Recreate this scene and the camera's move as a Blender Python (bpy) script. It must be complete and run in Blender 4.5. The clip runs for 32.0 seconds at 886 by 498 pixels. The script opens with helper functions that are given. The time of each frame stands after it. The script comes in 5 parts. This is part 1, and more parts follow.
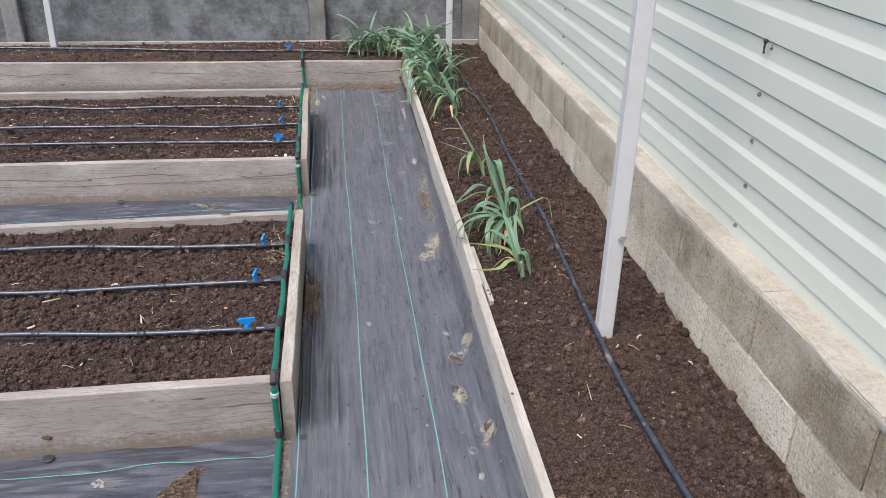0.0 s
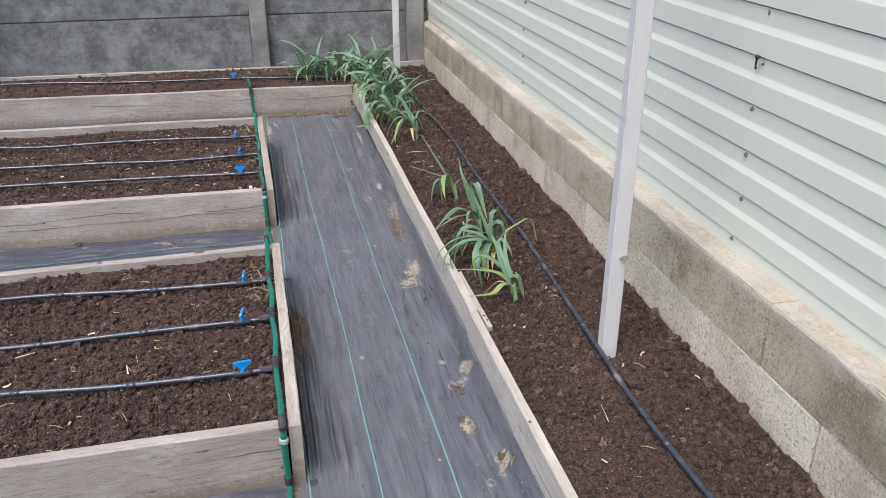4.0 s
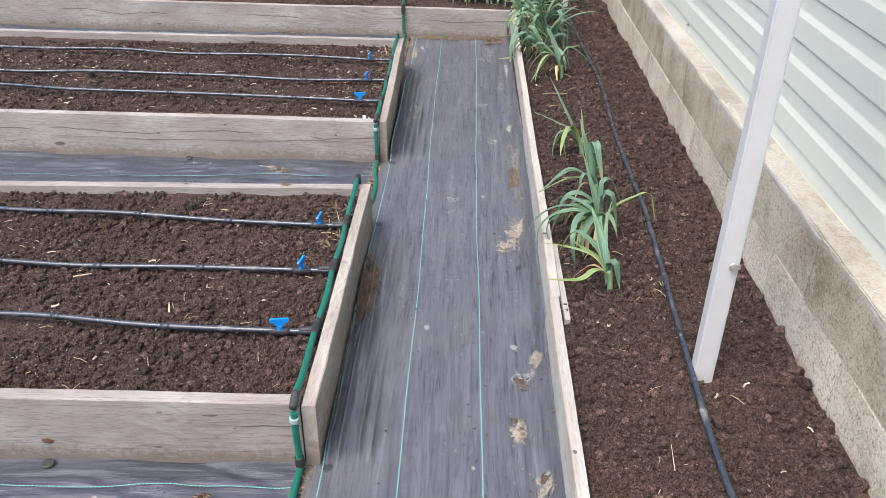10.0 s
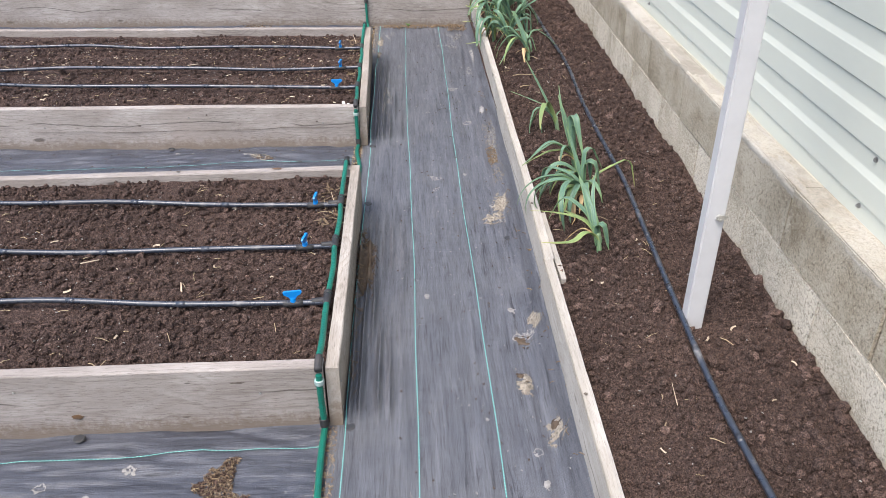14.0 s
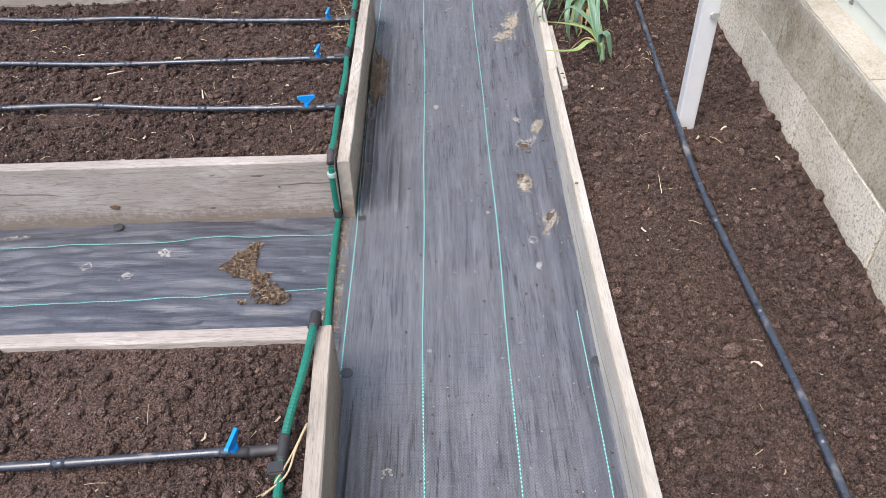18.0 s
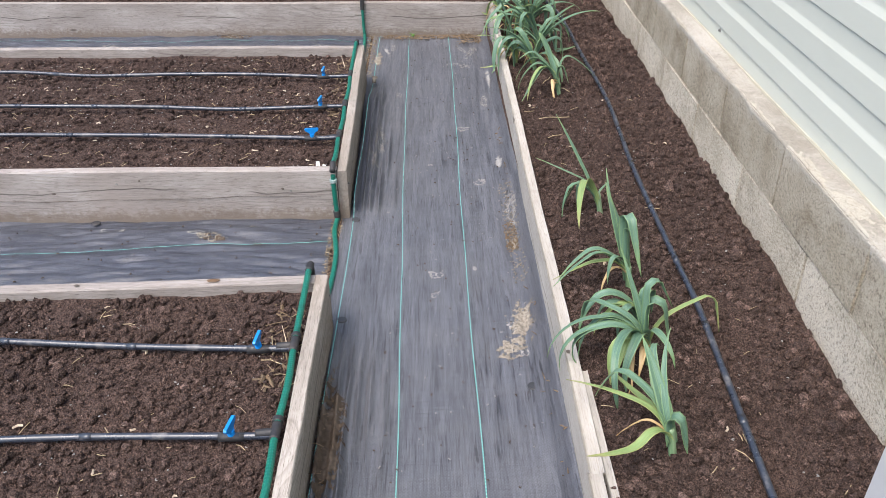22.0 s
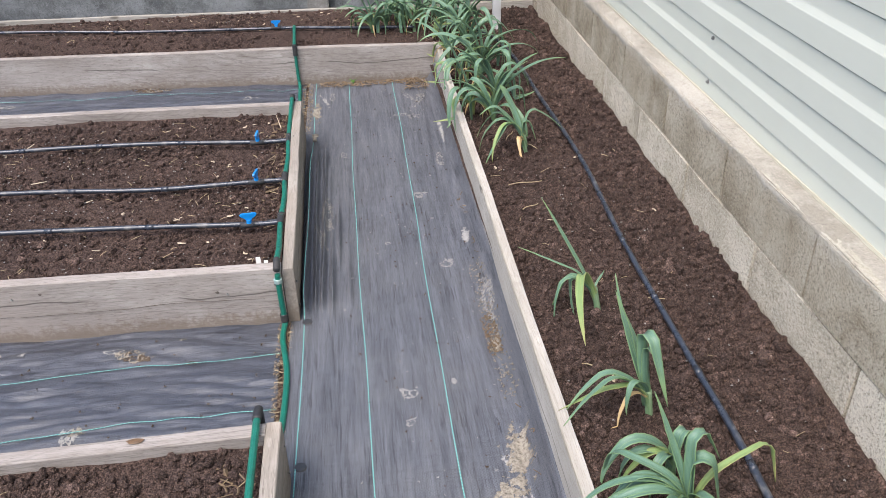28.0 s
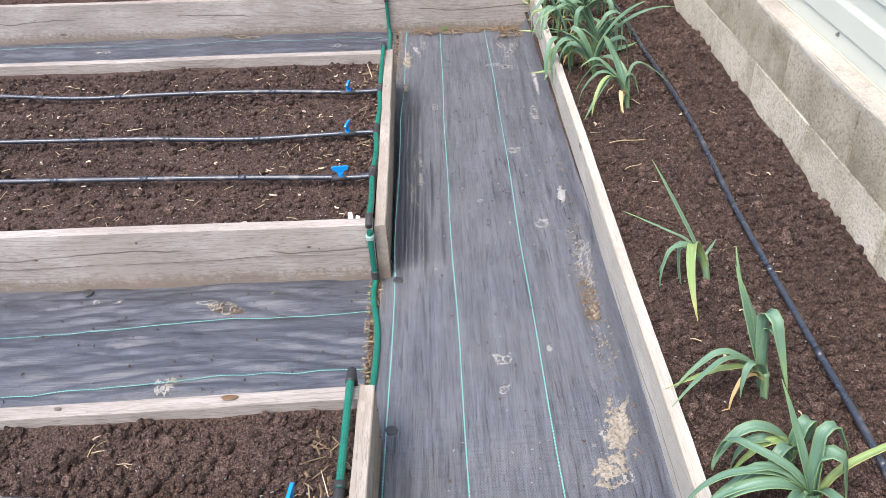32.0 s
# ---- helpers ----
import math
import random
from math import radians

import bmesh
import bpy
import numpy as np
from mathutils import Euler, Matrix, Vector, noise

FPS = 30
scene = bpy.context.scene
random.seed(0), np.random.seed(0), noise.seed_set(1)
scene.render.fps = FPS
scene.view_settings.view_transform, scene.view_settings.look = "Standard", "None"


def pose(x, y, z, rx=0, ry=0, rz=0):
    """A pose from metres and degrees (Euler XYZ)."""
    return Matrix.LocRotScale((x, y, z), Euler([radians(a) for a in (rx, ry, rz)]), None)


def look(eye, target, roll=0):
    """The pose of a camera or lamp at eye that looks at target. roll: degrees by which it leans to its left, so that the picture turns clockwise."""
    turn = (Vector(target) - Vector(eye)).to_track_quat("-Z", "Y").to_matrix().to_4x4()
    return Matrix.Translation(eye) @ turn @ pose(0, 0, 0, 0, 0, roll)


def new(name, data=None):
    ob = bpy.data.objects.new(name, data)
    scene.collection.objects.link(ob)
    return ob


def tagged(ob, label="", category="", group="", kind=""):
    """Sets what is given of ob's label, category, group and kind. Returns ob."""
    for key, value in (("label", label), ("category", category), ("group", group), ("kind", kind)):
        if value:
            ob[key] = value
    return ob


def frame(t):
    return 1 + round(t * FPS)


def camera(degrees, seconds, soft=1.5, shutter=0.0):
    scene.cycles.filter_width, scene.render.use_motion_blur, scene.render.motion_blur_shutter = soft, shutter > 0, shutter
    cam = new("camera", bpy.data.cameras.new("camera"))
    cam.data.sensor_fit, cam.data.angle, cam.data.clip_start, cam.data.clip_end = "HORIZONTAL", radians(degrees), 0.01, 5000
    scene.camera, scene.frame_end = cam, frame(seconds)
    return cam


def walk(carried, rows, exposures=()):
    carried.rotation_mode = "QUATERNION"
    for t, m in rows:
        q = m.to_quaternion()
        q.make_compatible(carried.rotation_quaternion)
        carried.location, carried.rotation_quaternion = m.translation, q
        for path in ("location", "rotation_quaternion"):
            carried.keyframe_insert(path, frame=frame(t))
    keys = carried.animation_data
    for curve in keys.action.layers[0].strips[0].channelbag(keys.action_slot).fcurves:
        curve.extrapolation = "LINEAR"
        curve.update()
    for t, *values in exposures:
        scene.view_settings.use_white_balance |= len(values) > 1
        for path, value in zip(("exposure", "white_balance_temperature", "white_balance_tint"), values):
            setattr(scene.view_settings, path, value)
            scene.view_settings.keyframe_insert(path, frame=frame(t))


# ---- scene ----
cam = camera(58.6, 32.0, 0.75)
PATH = [
    (0, (0.178, 0.135, 1.55), (0.421, 1.924, 0.69), 0.7),
    (0.5, (0.193, 0.118, 1.554), (0.427, 1.911, 0.7), 0.7),
    (1, (0.132, 0.171, 1.557), (0.372, 1.971, 0.717), -1.0),
    (1.5, (0.003, 0.247, 1.558), (0.345, 2.036, 0.731), -3.5),
    (2, (-0.03, 0.261, 1.564), (0.369, 2.038, 0.736), -2.7),
    (2.5, (0.005, 0.252, 1.565), (0.422, 2.026, 0.741), -0.9),
    (4.5, (-0.036, 0.221, 1.559), (0.367, 2.002, 0.742), 0.1),
    (5, (-0.053, 0.212, 1.562), (0.298, 2.0, 0.738), 0.8),
    (5.5, (-0.062, 0.21, 1.568), (0.236, 2.006, 0.739), 1.6),
    (6, (-0.048, 0.205, 1.554), (0.229, 1.995, 0.708), 1.9),
    (6.5, (0.054, 0.198, 1.498), (0.298, 1.867, 0.424), 2.9),
    (7, (0.155, 0.187, 1.514), (0.324, 1.847, 0.411), 2.2),
    (7.5, (0.2, 0.297, 1.501), (0.332, 1.964, 0.404), 1.6),
    (8, (0.202, 0.475, 1.494), (0.33, 2.136, 0.387), 2.0),
    (8.5, (0.252, 0.553, 1.496), (0.358, 2.21, 0.382), 2.1),
    (9, (0.357, 0.582, 1.511), (0.378, 2.284, 0.461), 1.3),
    (9.5, (0.385, 0.594, 1.514), (0.36, 2.316, 0.497), 1.0),
    (10, (0.354, 0.588, 1.517), (0.311, 2.326, 0.529), 0.6),
    (10.5, (0.288, 0.567, 1.514), (0.245, 2.309, 0.531), -1.2),
    (11, (0.248, 0.549, 1.493), (0.215, 2.283, 0.496), -2.2),
    (11.5, (0.225, 0.527, 1.511), (0.208, 2.256, 0.507), -2.0),
    (12, (0.237, 0.529, 1.513), (0.24, 2.258, 0.508), -1.6),
    (12.5, (0.25, 0.531, 1.515), (0.269, 2.262, 0.512), -1.2),
    (13, (0.246, 0.523, 1.514), (0.28, 2.255, 0.515), -1.0),
    (13.5, (0.209, 0.5, 1.507), (0.263, 2.231, 0.508), -0.7),
    (14, (0.205, 0.439, 1.514), (0.282, 2.169, 0.513), -0.1),
    (14.5, (0.251, 0.321, 1.514), (0.348, 2.05, 0.513), 0.5),
    (16.5, (0.265, 0.232, 1.528), (0.268, 1.984, 0.563), -0.8),
    (17, (0.268, 0.228, 1.506), (0.266, 1.959, 0.504), -1.1),
    (17.5, (0.263, 0.218, 1.491), (0.264, 1.866, 0.356), -1.3),
    (18, (0.268, 0.213, 1.464), (0.264, 1.737, 0.169), -1.6),
    (18.5, (0.271, 0.218, 1.478), (0.277, 1.792, 0.245), -1.4),
    (19, (0.268, 0.279, 1.479), (0.284, 1.891, 0.294), -1.3),
    (19.5, (0.258, 0.439, 1.486), (0.306, 2.071, 0.331), -0.9),
    (20, (0.23, 0.586, 1.495), (0.322, 2.234, 0.366), 0.0),
    (20.5, (0.298, 0.788, 1.487), (0.393, 2.466, 0.403), 0.1),
    (21, (0.369, 0.995, 1.495), (0.424, 2.688, 0.433), -0.4),
    (21.5, (0.337, 1.252, 1.481), (0.371, 2.949, 0.423), -0.5),
    (22, (0.307, 1.462, 1.495), (0.334, 3.158, 0.435), -0.6),
    (22.5, (0.357, 1.653, 1.497), (0.338, 3.35, 0.439), -1.0),
    (23, (0.408, 1.759, 1.499), (0.341, 3.458, 0.445), -1.3),
    (23.5, (0.402, 1.807, 1.513), (0.315, 3.507, 0.462), -1.7),
    (24, (0.33, 1.858, 1.519), (0.277, 3.563, 0.475), -2.2),
    (24.5, (0.267, 1.893, 1.523), (0.325, 3.599, 0.482), -2.1),
    (25, (0.245, 1.903, 1.528), (0.366, 3.604, 0.484), -2.3),
    (25.5, (0.258, 1.915, 1.527), (0.412, 3.619, 0.492), -2.9),
    (27.5, (0.223, 1.945, 1.517), (0.413, 3.651, 0.491), -1.6),
    (28, (0.24, 1.97, 1.511), (0.422, 3.672, 0.478), -1.2),
    (28.5, (0.308, 2.047, 1.518), (0.472, 3.75, 0.483), -0.2),
    (29, (0.368, 2.101, 1.519), (0.47, 3.81, 0.485), 0.3),
    (29.5, (0.397, 2.115, 1.518), (0.462, 3.827, 0.486), -0.2),
    (30, (0.409, 2.116, 1.516), (0.438, 3.829, 0.485), -0.8),
    (30.5, (0.399, 2.123, 1.514), (0.401, 3.834, 0.478), -1.3),
    (31, (0.376, 2.122, 1.501), (0.357, 3.823, 0.449), -1.6),
    (31.5, (0.313, 2.118, 1.492), (0.277, 3.784, 0.386), -2.0),
    (32, (0.185, 2.07, 1.489), (0.17, 3.717, 0.354), -2.9),
]
walk(cam, [(t, look(eye, target, roll)) for t, eye, target, roll in PATH], [(0, 0.95), (6, 1.02), (7, 1.38), (9, 1.22), (13, 1.2), (18, 1.28), (20, 1.28), (22, 1.18), (24, 1.22), (28, 1.13), (30, 1.15), (31, 1.12), (32, 1.45)])

# ---- light ----
SUN_ELEV, SUN_AZ = radians(61), radians(220)      # azimuth clockwise from +y
world = bpy.data.worlds.new("overcast_sky")
scene.world = world
world.use_nodes = True
wn = world.node_tree.nodes
sky = wn.new("ShaderNodeTexSky")
sky.sky_type, sky.sun_disc = "NISHITA", False
sky.sun_elevation, sky.sun_rotation = SUN_ELEV, SUN_AZ
sky.air_density, sky.dust_density, sky.ozone_density = 1.0, 2.7, 1.0
world.node_tree.links.new(sky.outputs[0], wn["Background"].inputs[0])
wn["Background"].inputs[1].default_value = 0.15
sun = new("sun", bpy.data.lights.new("sun", "SUN"))
sun.data.energy, sun.data.angle, sun.data.color = 1.6, radians(40), (1.0, 0.92, 0.87)
sun.matrix_world = look((0, 0, 0), (-math.sin(SUN_AZ) * math.cos(SUN_ELEV), -math.cos(SUN_AZ) * math.cos(SUN_ELEV), -math.sin(SUN_ELEV)))

GROUP_SLOPE = 0.008


def rise(y):
    """The plot climbs slightly away from the first camera."""
    return GROUP_SLOPE * (y - 2.1)


# ---- materials ----
class Nodes:
    """Short hand for building one node material."""

    def __init__(self, name):
        self.m = bpy.data.materials.new(name)
        self.m.use_nodes = True
        self.t = self.m.node_tree
        self.b = self.t.nodes["Principled BSDF"]
        self.co = self.t.nodes.new("ShaderNodeTexCoord").outputs["Object"]

    def link(self, a, b):
        self.t.links.new(a, b)

    def scaled(self, s, co=None):
        n = self.t.nodes.new("ShaderNodeMapping")
        n.inputs["Scale"].default_value = s
        self.link(co or self.co, n.inputs["Vector"])
        return n.outputs[0]

    def noise(self, scale, detail=4, rough=0.55, co=None, distort=0.0):
        n = self.t.nodes.new("ShaderNodeTexNoise")
        n.inputs["Scale"].default_value, n.inputs["Detail"].default_value = scale, detail
        n.inputs["Roughness"].default_value, n.inputs["Distortion"].default_value = rough, distort
        self.link(co or self.co, n.inputs["Vector"])
        return n.outputs["Fac"]

    def cells(self, scale, feature="F1", co=None, out="Distance"):
        n = self.t.nodes.new("ShaderNodeTexVoronoi")
        n.feature = feature
        n.inputs["Scale"].default_value = scale
        self.link(co or self.co, n.inputs["Vector"])
        return n.outputs[out]

    def ramp(self, fac, *stops):
        n = self.t.nodes.new("ShaderNodeValToRGB")
        e = n.color_ramp.elements
        while len(e) < len(stops):
            e.new(0.5)
        for el, (p, c) in zip(e, stops):
            el.position = p
            el.color = (*c, 1) if len(c) == 3 else c
        self.link(fac, n.inputs[0])
        return n.outputs[0]

    def grey(self, fac, *stops):
        return self.ramp(fac, *[(p, (v, v, v)) for p, v in stops])

    def mix(self, fac, a, b, mode="MIX"):
        n = self.t.nodes.new("ShaderNodeMix")
        n.data_type, n.blend_type = "RGBA", mode
        for sock, v in ((n.inputs["Factor"], fac), (n.inputs["A"], a), (n.inputs["B"], b)):
            if isinstance(v, (int, float)):
                sock.default_value = v
            elif isinstance(v, tuple):
                sock.default_value = (*v, 1)
            else:
                self.link(v, sock)
        return n.outputs["Result"]

    def math(self, op, a, b=0.0):
        n = self.t.nodes.new("ShaderNodeMath")
        n.operation = op
        for sock, v in zip(n.inputs, (a, b)):
            if isinstance(v, (int, float)):
                sock.default_value = v
            else:
                self.link(v, sock)
        return n.outputs[0]

    def random(self):
        return self.t.nodes.new("ShaderNodeObjectInfo").outputs["Random"]

    def island(self):
        return self.t.nodes.new("ShaderNodeNewGeometry").outputs["Random Per Island"]

    def offset(self, amount=7.0):
        """Object coordinates shifted by the object's random number, so that alike pieces differ."""
        n = self.t.nodes.new("ShaderNodeVectorMath")
        n.operation = "MULTIPLY_ADD"
        c = self.t.nodes.new("ShaderNodeCombineXYZ")
        r = self.random()
        for i in range(3):
            self.link(r, c.inputs[i])
        self.link(c.outputs[0], n.inputs[0])
        n.inputs[1].default_value = (amount, amount * 1.7, amount * 2.3)
        self.link(self.co, n.inputs[2])
        return n.outputs[0]

    def bump(self, height, strength=0.4, dist=0.01):
        n = self.t.nodes.new("ShaderNodeBump")
        n.inputs["Strength"].default_value, n.inputs["Distance"].default_value = strength, dist
        self.link(height, n.inputs["Height"])
        if self.b.inputs["Normal"].is_linked:
            self.link(self.b.inputs["Normal"].links[0].from_socket, n.inputs["Normal"])
        self.link(n.outputs[0], self.b.inputs["Normal"])

    def done(self, colour, rough=0.7, metal=0.0, spec=0.5):
        for name, v in (("Base Color", colour), ("Roughness", rough)):
            if isinstance(v, tuple):
                self.b.inputs[name].default_value = (*v, 1)
            elif isinstance(v, (int, float)):
                self.b.inputs[name].default_value = v
            else:
                self.link(v, self.b.inputs[name])
        self.b.inputs["Metallic"].default_value = metal
        self.b.inputs["Specular IOR Level"].default_value = spec
        return self.m


def wood_material(name, dark, mid, light, warm, splash=-10.0):
    """Weathered sawn softwood; the grain follows the board's length."""
    n = Nodes(name)
    co = n.offset()
    warp = n.noise(1.6, 2, co=co)
    drift = n.noise(1.0, 3, 0.5, co=n.scaled((1.3, 5, 5), co))
    knot = n.cells(1.0, co=n.scaled((2.6, 7.5, 7.5), co))
    sep = n.t.nodes.new("ShaderNodeSeparateXYZ")
    n.link(n.co, sep.inputs[0])
    level = n.math("ADD", n.math("MULTIPLY", sep.outputs["Z"], 42.0), n.math("MULTIPLY", sep.outputs["Y"], 35.0))
    level = n.math("ADD", level, n.math("MULTIPLY", drift, 16.0))
    level = n.math("ADD", level, n.math("MULTIPLY", n.grey(knot, (0.0, 1.0), (0.3, 0.0)), 3.0))
    ring = n.math("FRACT", level)
    late = n.grey(ring, (0.0, 0.0), (0.55, 0.12), (0.86, 1.0), (0.97, 0.9), (1.0, 0.0))
    fibre = n.noise(1.0, 5, 0.75, co=n.scaled((5, 230, 230), co))
    fuzz = n.noise(1.0, 4, 0.7, co=n.scaled((30, 420, 420), co))
    blotch = n.noise(1.0, 5, 0.65, co=n.scaled((3.5, 9, 9), co))
    c = n.ramp(blotch, (0.3, tuple(0.3 * a + 0.7 * b for a, b in zip(dark, mid))), (0.5, mid), (0.7, light))
    c = n.mix(n.math("MULTIPLY", late, n.grey(drift, (0.38, 0.02), (0.66, 0.42))), c, dark)
    c = n.mix(n.grey(fibre, (0.34, 0.5), (0.48, 0.0)), c, dark)
    c = n.mix(n.grey(fibre, (0.56, 0.0), (0.72, 0.35)), c, light)
    c = n.mix(n.grey(fuzz, (0.34, 0.75), (0.46, 0.0)), c, dark)
    c = n.mix(n.grey(fuzz, (0.57, 0.0), (0.7, 0.4)), c, light)
    c = n.mix(n.grey(warp, (0.52, 0.0), (0.75, 0.5)), c, warm)
    c = n.mix(n.grey(knot, (0.05, 0.8), (0.09, 0.0)), c, tuple(v * 0.5 for v in dark))
    nick = n.cells(1.0, co=n.scaled((5, 19, 19), co))
    c = n.mix(n.grey(nick, (0.03, 0.75), (0.055, 0.0)), c, tuple(v * 0.45 for v in dark))
    split = n.math("ADD", n.math("ADD", sep.outputs["Z"], -0.15), n.math("MULTIPLY", n.math("ADD", n.noise(1.0, 3, 0.5, co=n.scaled((2.2, 0.1, 0.1), co)), -0.5), 0.11))
    split = n.math("MULTIPLY", n.grey(n.math("ABSOLUTE", split), (0.0009, 1.0), (0.0022, 0.0)), n.grey(n.noise(1.0, 2, 0.5, co=n.scaled((1.7, 0.3, 0.3), co)), (0.5, 0.0), (0.54, 0.85)))
    c = n.mix(split, c, tuple(v * 0.4 for v in dark))
    low = n.math("ADD", n.math("MULTIPLY", n.math("ADD", sep.outputs["Z"], -0.03), splash), n.math("MULTIPLY", n.noise(48, 5, 0.75, co=co), 1.7))
    c = n.mix(n.grey(low, (0.36, 0.0), (0.75, 0.7)), c, (0.18, 0.14, 0.105))
    tone = n.grey(n.random(), (0.0, 0.88), (1.0, 1.1))
    c = n.mix(1.0, c, tone, "MULTIPLY")
    n.bump(ring, 0.15, 0.0015)
    n.bump(fibre, 0.5, 0.002)
    n.bump(split, -0.8, 0.004)
    return n.done(c, 0.85, spec=0.2)


WOOD = wood_material("weathered_wood", (0.14, 0.118, 0.102), (0.33, 0.296, 0.27), (0.43, 0.396, 0.368), (0.34, 0.29, 0.255))
# end boards: mud splashes, and shade on their path side put into colour
WOOD_MUDDY_SHADED = wood_material("mud_splashed_wood", (0.14, 0.12, 0.1), (0.32, 0.287, 0.25), (0.44, 0.402, 0.36), (0.3, 0.25, 0.205), -4.2)
WOOD_PALE = wood_material("pale_wood", (0.24, 0.218, 0.188), (0.385, 0.36, 0.322), (0.465, 0.44, 0.4), (0.37, 0.335, 0.288), -30.0)


def soil_material(name, pale=1.0):
    n = Nodes(name)
    big = n.noise(2.2, 4)
    mid = n.noise(60, 5, 0.7)
    fine = n.noise(330, 4, 0.8)
    crumb = n.noise(150, 5, 0.7)
    bent = n.t.nodes.new("ShaderNodeVectorMath")
    bent.operation = "MULTIPLY_ADD"
    wob = n.t.nodes.new("ShaderNodeTexNoise")
    wob.inputs["Scale"].default_value = 120
    n.link(n.co, wob.inputs["Vector"])
    n.link(wob.outputs["Color"], bent.inputs[0])
    bent.inputs[1].default_value = (0.006, 0.006, 0.006)
    n.link(n.co, bent.inputs[2])
    gran = n.cells(165, co=bent.outputs[0])
    small = n.cells(380, co=bent.outputs[0])
    speck = n.cells(300, out="Color")
    c = n.ramp(mid, (0.34, (0.036, 0.0239, 0.02)), (0.52, (0.064, 0.0428, 0.036)), (0.7, (0.1, 0.0688, 0.0577)))
    c = n.mix(n.grey(big, (0.42, 0.0), (0.68, 0.4)), c, (0.096, 0.063, 0.0505))
    # crevice shade round large and small crumbs, put into the soil colour
    gap_shade = n.math("MULTIPLY", n.grey(crumb, (0.36, 1.0), (0.56, 0.25)), n.grey(gran, (0.36, 0.0), (0.62, 1.0)))
    c = n.mix(gap_shade, c, (0.0085, 0.006, 0.0053))
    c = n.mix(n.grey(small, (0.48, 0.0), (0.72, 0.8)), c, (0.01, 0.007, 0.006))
    c = n.mix(n.grey(fine, (0.58, 0.0), (0.7, 0.65)), c, (0.2, 0.154, 0.131))
    c = n.mix(n.grey(speck, (0.98, 0.0), (0.986, 0.6)), c, (0.3, 0.25, 0.21))
    tone = n.grey(n.island(), (0.0, 0.72 * pale), (0.85, 1.15 * pale), (1.0, 1.8 * pale))
    c = n.mix(1.0, c, tone, "MULTIPLY")
    n.bump(crumb, 0.5, 0.005)
    n.bump(n.grey(gran, (0.0, 1.0), (0.3, 0.75), (0.6, 0.0)), 0.8, 0.004)
    n.bump(n.grey(small, (0.0, 1.0), (0.7, 0.0)), 0.7, 0.002)
    n.bump(fine, 0.3, 0.0012)
    return n.done(c, 0.95, spec=0.15)


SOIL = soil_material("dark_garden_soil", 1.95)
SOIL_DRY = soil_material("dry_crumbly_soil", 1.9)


def fabric_material(name, along, shine, tint=(1.0, 1.0, 1.0)):
    """Woven plastic sheet; along: the scale of its streaks, long in the direction of the roll."""
    n = Nodes(name)
    sx, sy = along
    streak = n.noise(1.0, 6, 0.7, co=n.scaled((sx, sy, 20)), distort=0.5)
    thin = n.noise(1.0, 6, 0.8, co=n.scaled((sx * 2.2, sy * 1.6, 60)), distort=0.4)
    hair = n.noise(1.0, 3, 0.75, co=n.scaled((sx * 9, sy * 5, 60)))
    cross = n.noise(1.0, 3, 0.75, co=n.scaled((sy * 5, sx * 7, 60)))
    dust = n.noise(3.1, 7, 0.7)
    worn = n.grey(n.noise(4.6, 4, 0.6), (0.4, 0.25), (0.6, 1.0))
    cloth = n.noise(300, 3, 0.8)
    c = n.ramp(streak, (0.32, (0.064, 0.0668, 0.077)), (0.5, (0.093, 0.0968, 0.109)), (0.68, (0.132, 0.1365, 0.152)))
    c = n.mix(n.grey(thin, (0.55, 0.0), (0.7, 0.4)), c, (0.19, 0.196, 0.216))
    c = n.mix(n.math("MULTIPLY", worn, n.grey(thin, (0.4, 0.9), (0.455, 0.0))), c, (0.011, 0.0113, 0.0135))
    c = n.mix(n.grey(hair, (0.36, 0.6), (0.44, 0.0)), c, (0.02, 0.021, 0.025))
    c = n.mix(n.grey(hair, (0.58, 0.0), (0.7, 0.2)), c, (0.27, 0.276, 0.296))
    c = n.mix(n.grey(cross, (0.57, 0.0), (0.7, 0.2)), c, (0.22, 0.226, 0.245))
    c = n.mix(n.grey(cross, (0.36, 0.35), (0.44, 0.0)), c, (0.024, 0.025, 0.029))
    c = n.mix(n.grey(dust, (0.46, 0.0), (0.7, 0.4)), c, (0.15, 0.151, 0.156))
    c = n.mix(n.grey(cloth, (0.58, 0.0), (0.7, 0.25)), c, (0.24, 0.246, 0.262))
    c = n.mix(n.grey(cloth, (0.34, 0.4), (0.43, 0.0)), c, (0.022, 0.0225, 0.027))
    spot = n.cells(6.0)
    jag = n.noise(34, 5, 0.7)
    c = n.mix(n.grey(n.math("ADD", spot, n.math("MULTIPLY", jag, 0.16)), (0.075, 0.0), (0.09, 0.5), (0.105, 0.5), (0.12, 0.0)), c, (0.3, 0.285, 0.262))
    weave = n.t.nodes.new("ShaderNodeTexChecker")
    weave.inputs["Scale"].default_value = 230
    n.link(n.co, weave.inputs["Vector"])
    c = n.mix(n.math("MULTIPLY", weave.outputs["Fac"], 0.22), c, (0.02, 0.02, 0.022))
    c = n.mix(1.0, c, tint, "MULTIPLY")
    n.bump(weave.outputs["Fac"], 0.12, 0.0012)
    n.bump(streak, 0.55, 0.008)
    n.bump(thin, 0.45, 0.0035)
    return n.done(c, n.grey(dust, (0.3, shine), (0.7, shine + 0.2)), spec=0.5)


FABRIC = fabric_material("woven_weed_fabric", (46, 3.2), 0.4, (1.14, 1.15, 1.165))
